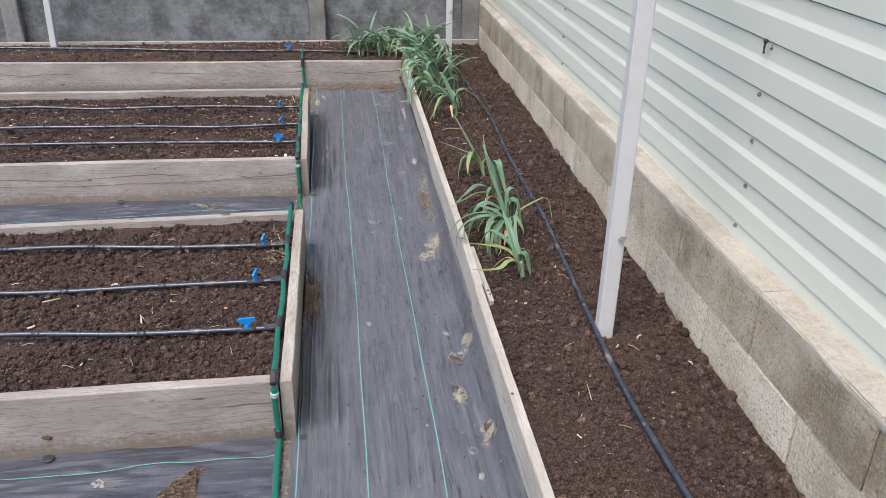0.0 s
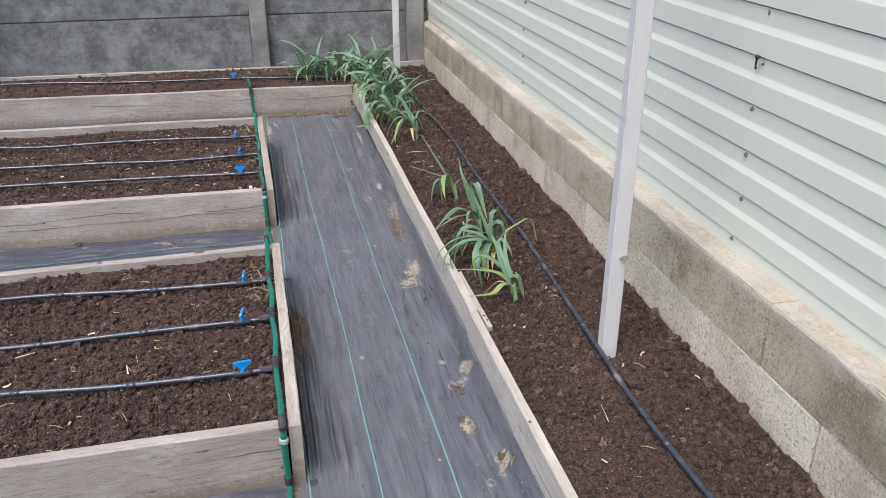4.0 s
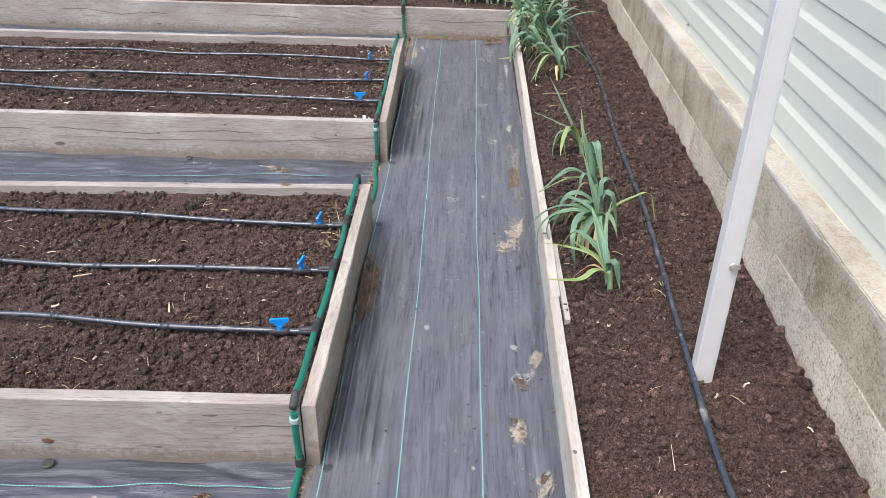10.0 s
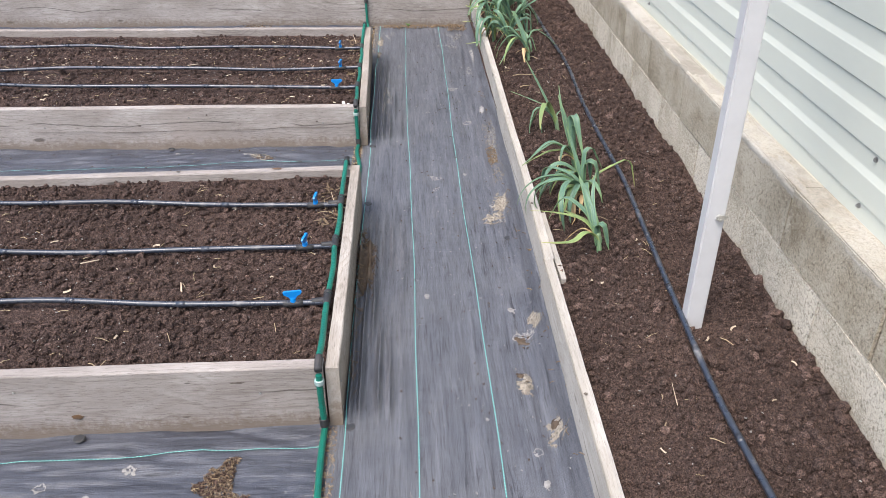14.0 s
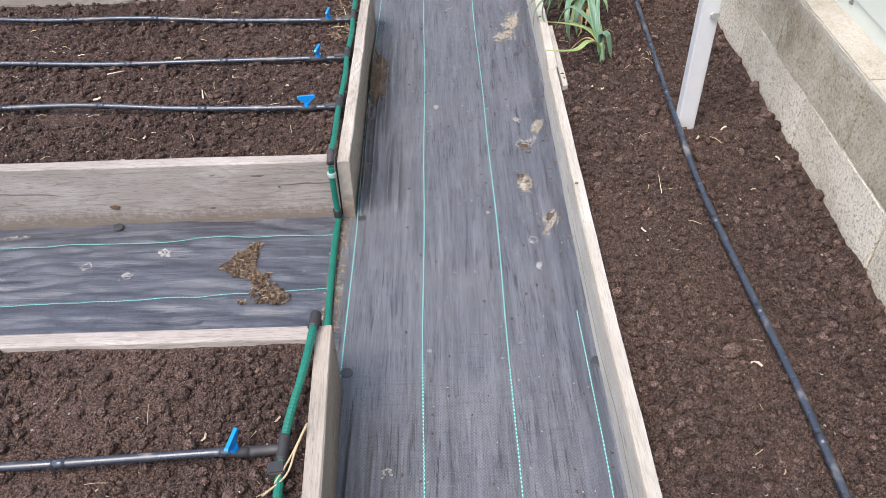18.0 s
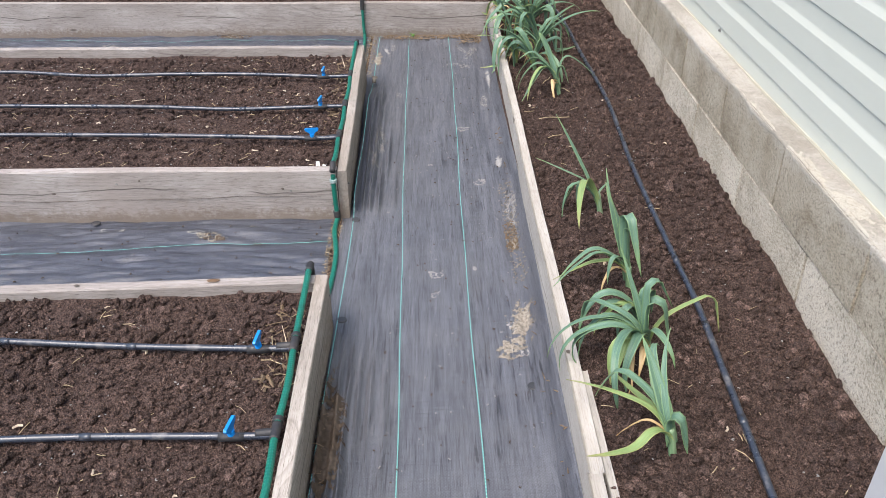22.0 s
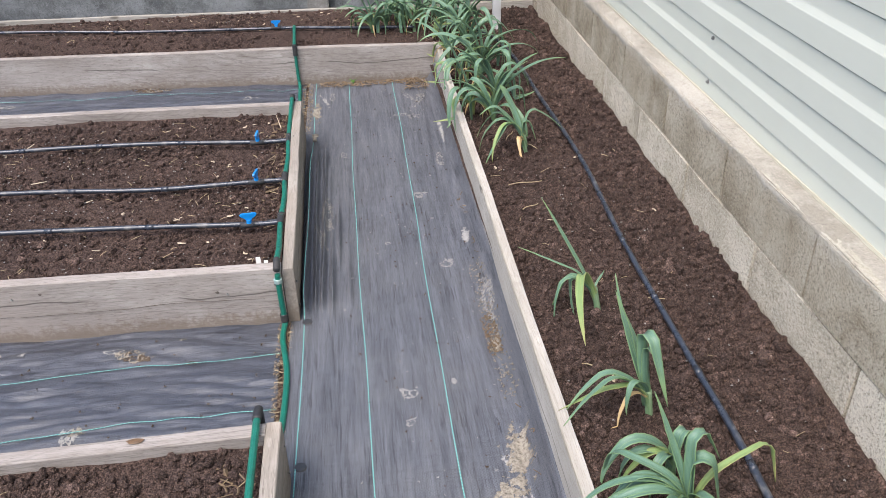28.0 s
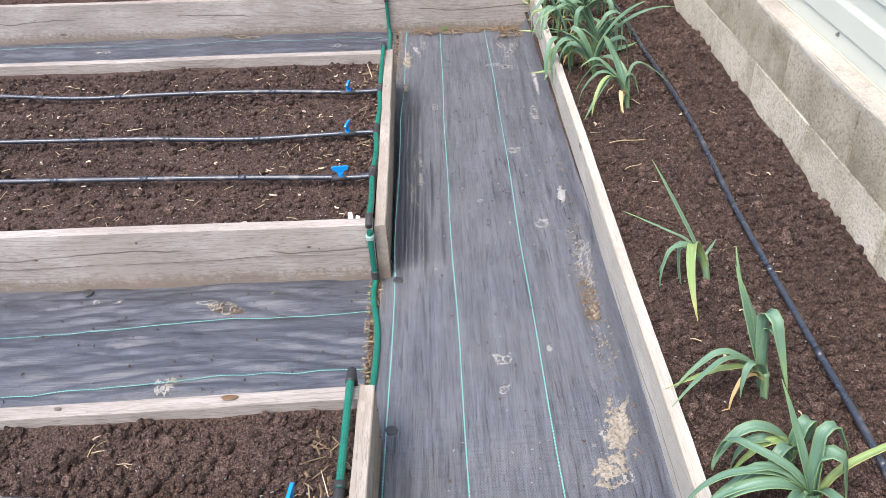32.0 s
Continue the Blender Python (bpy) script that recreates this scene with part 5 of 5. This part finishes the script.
def scatter(name, n, xr, yr, zf, length, width, material, seed, label, category, tilt=0.25, keep=None):
    """Loose stalks or chips, each a thin bent prism, joined in one mesh."""
    r = np.random.default_rng(seed)
    verts, faces = [], []
    for _ in range(n):
        x, y = r.uniform(*xr), r.uniform(*yr)
        if keep is not None and not keep(x, y):
            continue
        a = r.uniform(0, math.pi)
        ln, w = r.uniform(*length), r.uniform(*width)
        d = Vector((math.cos(a), math.sin(a), r.uniform(-tilt, tilt))).normalized()
        s = Vector((-d.y, d.x, 0)).normalized() * w
        c = Vector((x, y, float(zf(np.array(x), np.array(y))) + 0.004))
        mid = c + Vector((0, 0, r.uniform(0, 0.25) * ln * 0.5)) + s * r.uniform(-2, 2)
        b = len(verts)
        for p in (c - d * ln / 2, mid, c + d * ln / 2):
            verts += [p - s, p + s, p + Vector((0, 0, w * 1.2))]
        for o in (0, 3):
            for q in range(3):
                faces.append((b + o + q, b + o + (q + 1) % 3, b + o + 3 + (q + 1) % 3, b + o + 3 + q))
        faces += [(b, b + 2, b + 1), (b + 6, b + 7, b + 8)]
    return tagged(place(name, mesh_from(name, verts, faces, material)), label, category, kind="stuff")


def bed_top(seed, base):
    return lambda x, y: base(x, y) + lumps(x, y, seed) + 0.004


soil_b = bed_top(52, lambda x, y: 0.158 + 0.004 * (y - 2.1))
soil_c = bed_top(53, lambda x, y: 0.168 + 0.012 * (y - 4.0))
soil_s = bed_top(54, side_soil)
soil_a = bed_top(51, lambda x, y: 0.152 + 0 * x)
soil_f = bed_top(55, far_soil)
for zf, xr, yr, n, sd, kp in ((soil_b, (-3.4, -0.08), (2.18, 3.3), 230, 1, lambda x, y: y < 3.33 + 0.0181 * x), (soil_c, (-3.4, -0.08), (4.15, 5.4), 330, 2, lambda x, y: y > 4.13 - 0.013 * x), (soil_s, (0.7, 1.25), (0.5, 5.0), 70, 3, None), (soil_a, (-1.2, -0.05), (0.7, 1.36), 40, 4, None), (soil_f, (-3.0, 0.3), (6.7, 7.1), 70, 5, None)):
    scatter("straw_bits", n, xr, yr, zf, (0.012, 0.05), (0.0006, 0.0014), STRAW, 300 + sd, "scattered dry straw bits on the bed soil", "straw", keep=kp)
    scatter("wood_chips", n // 3, xr, yr, zf, (0.008, 0.026), (0.0015, 0.004), CHIP, 320 + sd, "scattered pale wood chips on the bed soil", "wood chips", keep=kp)
    scatter("pale_grit", n * 3, xr, yr, zf, (0.003, 0.007), (0.001, 0.0022), CHALK, 340 + sd, "tiny pale grit in the bed soil", "grit", keep=kp)
# single chips that stand out
for x, y, zf, ln, w, rz, tl in ((-0.517, 2.539, soil_b, 0.045, 0.007, 100, 40), (-0.862, 2.727, soil_b, 0.06, 0.005, 12, 5), (-1.15, 4.0 + 1.2, soil_c, 0.06, 0.008, 50, 15), (0.861, 1.962, soil_s, 0.075, 0.0022, 85, 8), (-1.0, 4.85, soil_c, 0.06, 0.006, 5, 5), (-0.09, 3.13, soil_b, 0.06, 0.003, 110, 35), (-0.12, 5.3, soil_c, 0.07, 0.004, 110, 35)):
    bm = box_bm(ln, w, 0.0025, 0.0006)
    for v in bm.verts:
        v.co.y *= 1.0 - 0.6 * max(0, v.co.x / ln * 2)
        v.co.z += 0.1 * v.co.x ** 2 / ln * 4 * 0.2
    part("wood_splinter", bm, CHIP, None, "pale wood splinter lying on the bed soil", pose(x, y, float(zf(np.array(x), np.array(y))) + 0.008 + ln * 0.3 * math.sin(radians(tl)), 0, -tl, rz))["category"] = "splinter"

# long straws lying by the leeks
for x, y, ln, rz in ((0.829, 4.554, 0.13, 4), (0.81, 4.371, 0.07, 25), (0.93, 4.9, 0.06, 120), (0.86, 5.02, 0.09, 60), (0.78, 3.5, 0.06, 150)):
    st = tagged(place("dry_straw", None, m=pose(x, y, float(soil_s(np.array(x), np.array(y))) + 0.004, 0, 0, rz)), "single pale dry straw lying on the side bed soil", "straw")
    place("stem", tube_mesh("stem", spline([(-ln / 2, 0, 0.002), (-ln / 5, 0.003, 0.006), (ln / 5, -0.002, 0.005), (ln / 2, 0.004, 0.003)], 0.01), 0.0017, STRAW, 6), st)

# straw strips along fabric joints
flat = lambda x, y: rise(y) - 0.004
for xr, yr, n, sd in (((-0.058, -0.012), (1.47, 2.09), 620, 1), ((-0.068, -0.025), (3.42, 4.05), 480, 2), ((-0.06, -0.005), (5.55, 6.3), 360, 3)):
    scatter("straw_litter", n, xr, yr, flat, (0.005, 0.014), (0.0006, 0.0014), STRAW_BROWN, 360 + sd, "matted brown straw litter in the fabric joint", "straw", 0.3)
    scatter("straw_litter", n // 2, xr, yr, lambda x, y: flat(x, y) + 0.002, (0.005, 0.015), (0.0005, 0.001), STRAW, 370 + sd, "pale straw litter in the fabric joint", "straw", 0.3)
    x0, x1 = xr
    ob = place("joint_soil", grid_mesh("joint_soil", span(x0 - 0.057, x1 + 0.045, 0.008), span(yr[0] - 0.02, yr[1] + 0.02, 0.01), lambda X, Y: rise(Y) - 0.016 + 0.3 * lumps(X, Y, 90), SOIL))
    tagged(ob, "bare earth in the joint between fabric sheets", "soil", kind="stuff")
def spill(x, y):
    """Where soil and straw were spilled on the nearer aisle."""
    along = (1.985 - y) / 0.25
    if not 0 < along < 1:
        return False
    mid = -0.27 - 0.05 * math.sin(along * 5.2) + 0.03 * along
    ragged = float(value_noise(np.array(x * 28), np.array(y * 28), 77)) * 0.6 + float(value_noise(np.array(x * 70), np.array(y * 70), 78)) * 0.4
    return abs(x - mid) / (0.05 + 0.05 * along ** 3) + 0.35 * abs(along - 0.5) < 1.5 * ragged - 0.05


scatter("straw_litter", 3200, (-0.38, -0.05), (1.65, 2.0), cross_height, (0.006, 0.024), (0.0006, 0.0014), STRAW_BROWN, 391, "spilled brown straw on the aisle fabric", "straw", 0.35, spill)
scatter("straw_litter", 1500, (-0.38, -0.05), (1.65, 2.0), cross_height, (0.006, 0.02), (0.0005, 0.001), STRAW, 395, "spilled pale straw on the aisle fabric", "straw", 0.35, spill)
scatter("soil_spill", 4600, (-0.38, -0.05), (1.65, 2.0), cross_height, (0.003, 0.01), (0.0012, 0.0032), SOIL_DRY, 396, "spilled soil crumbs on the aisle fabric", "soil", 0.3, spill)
scatter("dirt_specks", 260, (0.15, 0.61), (0.6, 6.2), path_height, (0.003, 0.009), (0.001, 0.0025), MUD_DARK, 392, "small dark dirt specks on the path fabric", "dirt", 0.1)
scatter("dirt_specks", 260, (0.575, 0.625), (3.6, 4.3), path_height, (0.002, 0.008), (0.001, 0.0026), MUD, 397, "crumbs of dried mud along the edging board", "dirt", 0.1)
scatter("dirt_specks", 200, (0.57, 0.61), (3.8, 4.0), path_height, (0.002, 0.008), (0.001, 0.003), STRAW_BROWN, 398, "brown soil crumbs on the path fabric", "dirt", 0.1)
scatter("pale_specks", 220, (0.15, 0.61), (0.6, 6.2), path_height, (0.003, 0.008), (0.0008, 0.002), CHALK, 393, "small pale grit on the path fabric", "grit", 0.1)
scatter("dirt_specks", 160, (-2.5, -0.1), (3.5, 4.02), cross_height, (0.003, 0.01), (0.001, 0.003), MUD_DARK, 394, "small dark dirt specks on the aisle fabric", "dirt", 0.1)
scatter("straw_litter", 260, (0.03, 0.66), (6.2, 6.28), lambda x, y: rise(y) + 0.002, (0.01, 0.05), (0.0008, 0.003), STRAW_BROWN, 381, "dry leaf litter along the far board", "litter", 0.3)
scatter("straw_litter", 120, (0.5, 0.66), (6.1, 6.28), lambda x, y: rise(y) + 0.006, (0.02, 0.06), (0.001, 0.003), STRAW_BROWN, 382, "dry leaf litter in the path corner", "litter", 0.5)
scatter("straw_litter", 160, (0.0, 0.03), (2.2, 3.2), lambda x, y: path_height(x, y), (0.01, 0.04), (0.0006, 0.0014), STRAW_BROWN, 383, "brown straw litter at the end board", "litter", 0.3)
scatter("straw_litter", 45, (0.6, 0.625), (1.8, 4.8), lambda x, y: path_height(x, y), (0.01, 0.04), (0.0008, 0.002), STRAW_BROWN, 384, "brown straw litter at the side board", "litter", 0.3)
residue("soil_spill", 0.03, 2.9, 0.028, 0.16, 0, MUD_DARK, 401, "spilled brown soil and roots at the end board", "dirt", 0.3, path_height, 0.004, 0.02)


def pin_mesh():
    bm = bmesh.new()
    bmesh.ops.create_cone(bm, cap_ends=True, segments=20, radius1=0.0165, radius2=0.0145, depth=0.003, matrix=Matrix.Translation((0, 0, 0.0015)))
    me = bpy.data.meshes.new("fabric_pin")
    bm.to_mesh(me)
    bm.free()
    me.materials.append(PIN_PLASTIC)
    return me


PIN = pin_mesh()
for x, y in ((0.02, 2.09), (0.022, 1.485), (0.612, 1.421), (-0.707, 2.072), (0.58, 3.115), (0.022, 4.045), (0.022, 3.43), (-0.95, 4.05), (0.3, 6.2)):
    z = float(path_height(np.array(x), np.array(y))) if x > -0.02 else rise(y) + 0.004
    tagged(place("fabric_pin", PIN, m=pose(x, y, z, 0, 4, 20)), "round black plastic fabric pin pressed into the sheet", "fabric pin", "fabric pins")

for xr, yr, zf, sd in (((-0.14, -0.045), (4.5, 5.4), soil_c, 411), ((-0.13, -0.045), (2.9, 3.3), soil_b, 412)):
    scatter("dry_leaf_bits", 46, xr, yr, zf, (0.02, 0.06), (0.0015, 0.005), STRAW_BROWN, sd, "crumpled brown dry leaf bits beside the hose", "litter", 0.6)
    scatter("straw_bits", 16, xr, yr, zf, (0.03, 0.08), (0.0008, 0.0016), STRAW, sd + 5, "pale dry straws beside the hose", "straw", 0.5)

# small plastic plant tags at the second bed's corner
tag = thing("plant_tag", -0.112, 4.125, 0.185, "white plastic plant tags stuck in the bed corner", "plant tag")
for dx, h_, rz in ((0.0, 0.036, 10), (0.02, 0.024, -25)):
    bm = box_bm(0.018, 0.002, h_, 0.0006, (0, 0, h_ / 2))
    for v in bm.verts:
        if v.co.z > h_ * 0.7:
            v.co.x *= 0.75
    part("blade", bm, WHITE_PLASTIC, tag, m=pose(dx, 0, 0, -15, 0, rz))

# a small weed at the far board
weed = thing("small_weed", 0.215, 6.24, rise(6.24), "tiny green weed growing by the far board", "weed")
rw = np.random.default_rng(5)
for i in range(14):
    add_leaf(weed, rw, 0.004, i * 51 % 360, rw.uniform(0.02, 0.045), 0.009, rw.uniform(20, 75), 60, None, 0, 0, WEED, "leaf")

# dry curled leaf by the second bed's end board
dl = thing("dry_leaf", 0.02, 5.42, rise(5.42) + 0.02, "curled brown dry leaf on the path edge", "dry leaf")
rl = np.random.default_rng(8)
for i, a in enumerate((80, 120)):
    add_leaf(dl, rl, 0.004, a, 0.08, 0.03, 10, 60, None, 0, 60, MUD, "blade")

# screw heads in the bed boards
bed_obs = [o for o in bpy.data.objects if o.name.startswith("raised_bed")]
for ob in sorted(bed_obs, key=lambda o: o.name):
    fb = [c for c in ob.children if c.name.startswith("front_board")][0]
    ends = [c for c in ob.children if c.name.startswith("end_board")][0]
    ln = max(v.co.x for v in fb.data.vertices)
    for k, (dx, z) in enumerate(((0.022, 0.09), (0.024, 0.17), (0.173, 0.148), (0.81, 0.183), (1.5, 0.14), (2.1, 0.155))):
        m = fb.matrix_basis @ pose(ln - dx, -0.002, z, 90, 0, 25 * k) @ Matrix.Scale(0.55, 4)
        place("screw", SCREW, ob, m)
    ln = max(v.co.x for v in ends.data.vertices)
    for dx in (0.02, ln - 0.02):
        for z in (0.08, 0.17):
            place("screw", SCREW, ob, ends.matrix_basis @ pose(dx, -0.002, z, 90, 0, 40) @ Matrix.Scale(0.55, 4))

# raised knots in the bed boards
KNOT = plain("resin_brown_knot", (0.15, 0.085, 0.042), 0.7, 0, 0.4, 160)
KNOT_GREY = plain("grey_brown_knot", (0.13, 0.105, 0.085), 0.8, 0, 0.4, 160)
for which, x, z, w, h, mat_ in ((2.1, -0.706, 0.06, 0.016, 0.008, KNOT), (2.1, -0.42, 0.045, 0.011, 0.003, KNOT_GREY), (2.1, -0.27, 0.155, 0.022, 0.004, KNOT_GREY), (2.1, -1.25, 0.13, 0.012, 0.01, KNOT_GREY), (4.1, -1.09, 0.115, 0.009, 0.004, KNOT_GREY),
                                (4.1, -0.764, 0.164, 0.005, 0.004, KNOT_GREY), (4.1, -0.242, 0.126, 0.006, 0.004, KNOT_GREY)):
    bed = min(bed_obs, key=lambda o: abs(o.location.y - which - 0.7))
    fb = [c for c in bed.children if c.name.startswith("front_board")][0]
    bm = bmesh.new()
    bmesh.ops.create_uvsphere(bm, u_segments=14, v_segments=7, radius=1.0)
    for v in bm.verts:
        v.co = Vector((v.co.x * w * (1 + 0.15 * math.sin(5 * v.co.z)), v.co.y * 0.0008, v.co.z * h * (1 + 0.2 * math.sin(7 * v.co.x))))
    part("knot", bm, mat_, bed, m=fb.matrix_basis @ Matrix.Translation((x - LEFT, -0.0002, z + 0.03)), smooth=True)

# long drying cracks in the front boards
for which, x0, x1, z, seed in ((4.1, -1.62, -0.86, 0.118, 3), (4.1, -0.84, -0.1, 0.124, 4), (2.1, -1.5, -0.95, 0.1, 5), (4.1, -2.6, -1.75, 0.09, 6)):
    bed = min(bed_obs, key=lambda o: abs(o.location.y - which - 0.7))
    fb = [c for c in bed.children if c.name.startswith("front_board")][0]
    bm = bmesh.new()
    last = None
    for k in range(49):
        t = k / 48
        zz = 0.022 * (float(value_noise(np.array(t * 3.0), np.array(0.3), 60 + seed)) - 0.5) + 0.003 * (float(value_noise(np.array(t * 17.0), np.array(0.7), 70 + seed)) - 0.5)
        half = 0.0002 + 0.0013 * math.sin(math.pi * t) ** 0.5 * float(value_noise(np.array(t * 9.0), np.array(0.1), 80 + seed))
        row = [bm.verts.new((x0 + (x1 - x0) * t, dy, zz + dz)) for dy, dz in ((0.0, half), (-0.0012, 0.0), (0.0, -half))]
        if last:
            bm.faces.new((last[0], row[0], row[1], last[1]))
            bm.faces.new((last[1], row[1], row[2], last[2]))
        last = row
    part("crack", bm, KNOT_GREY, bed, m=fb.matrix_basis @ Matrix.Translation((-LEFT, -0.0005, z)))

# dark knots on the top edges of the boards
for x, y, z, w, h in ((-0.33, 3.369, 0.2105, 0.02, 0.009), (-0.72, 3.357, 0.2105, 0.008, 0.005), (0.647, 3.02, 0.2065, 0.006, 0.008), (0.662, 4.3, 0.218, 0.006, 0.007), (0.632, 1.96, 0.2025, 0.005, 0.006)):
    bm = bmesh.new()
    bmesh.ops.create_uvsphere(bm, u_segments=14, v_segments=7, radius=1.0)
    for v in bm.verts:
        v.co = Vector((v.co.x * w * (1 + 0.15 * math.sin(5 * v.co.y)), v.co.y * h, v.co.z * 0.0007))
    owner = edge if x > 0 else min(bed_obs, key=lambda o: abs(o.location.y - 2.75))
    part("knot", bm, KNOT if w > 0.015 else KNOT_GREY, owner, m=owner.matrix_basis.inverted() @ Matrix.Translation((x, y, z)), smooth=True)

# hook on one cladding screw
hk = thing("wire_hook", clad_x(2.235) - 0.01, 2.232, clad_z(2.235, 0.031 + 4 * PITCH), "small dark wire hook hanging on a cladding screw", "hook")
place("wire", tube_mesh("wire", spline([(0, 0, 0.016), (-0.008, 0, 0.012), (-0.009, 0.002, 0.002), (-0.007, 0.005, -0.01), (-0.012, -0.004, -0.016), (-0.016, -0.012, -0.012)], 0.003), 0.003, RUBBER, 8), hk)
place("knob", tube_mesh("knob", [(-0.006, 0, 0.016), (-0.012, 0, 0.016)], 0.007, RUBBER, 10), hk)

# black clip band and dry stalk at the nearest bed's tee
clip = tagged(place("band_clip", None, m=pose(-0.06, 1.085, 0.187, 0, 0, 6)), "grey-black plastic band clip round the hose", "clip")
bm = box_bm(0.034, 0.03, 0.02, 0.004)
part("band", bm, RUBBER, clip)
stalk = tagged(place("dry_stalk", None, m=pose(-0.02, 1.14, 0.2)), "split yellow dry straw stalk leaning on the end board", "straw")
for pts in (((0.012, 0.03, 0.015), (-0.005, -0.02, 0.005), (-0.02, -0.07, -0.01), (-0.06, -0.11, -0.015)), ((0.01, 0.028, 0.014), (-0.012, -0.03, 0.0), (-0.04, -0.085, -0.014))):
    place("stem", tube_mesh("stem", spline(pts, 0.01), 0.0022, STRAW, 6), stalk)
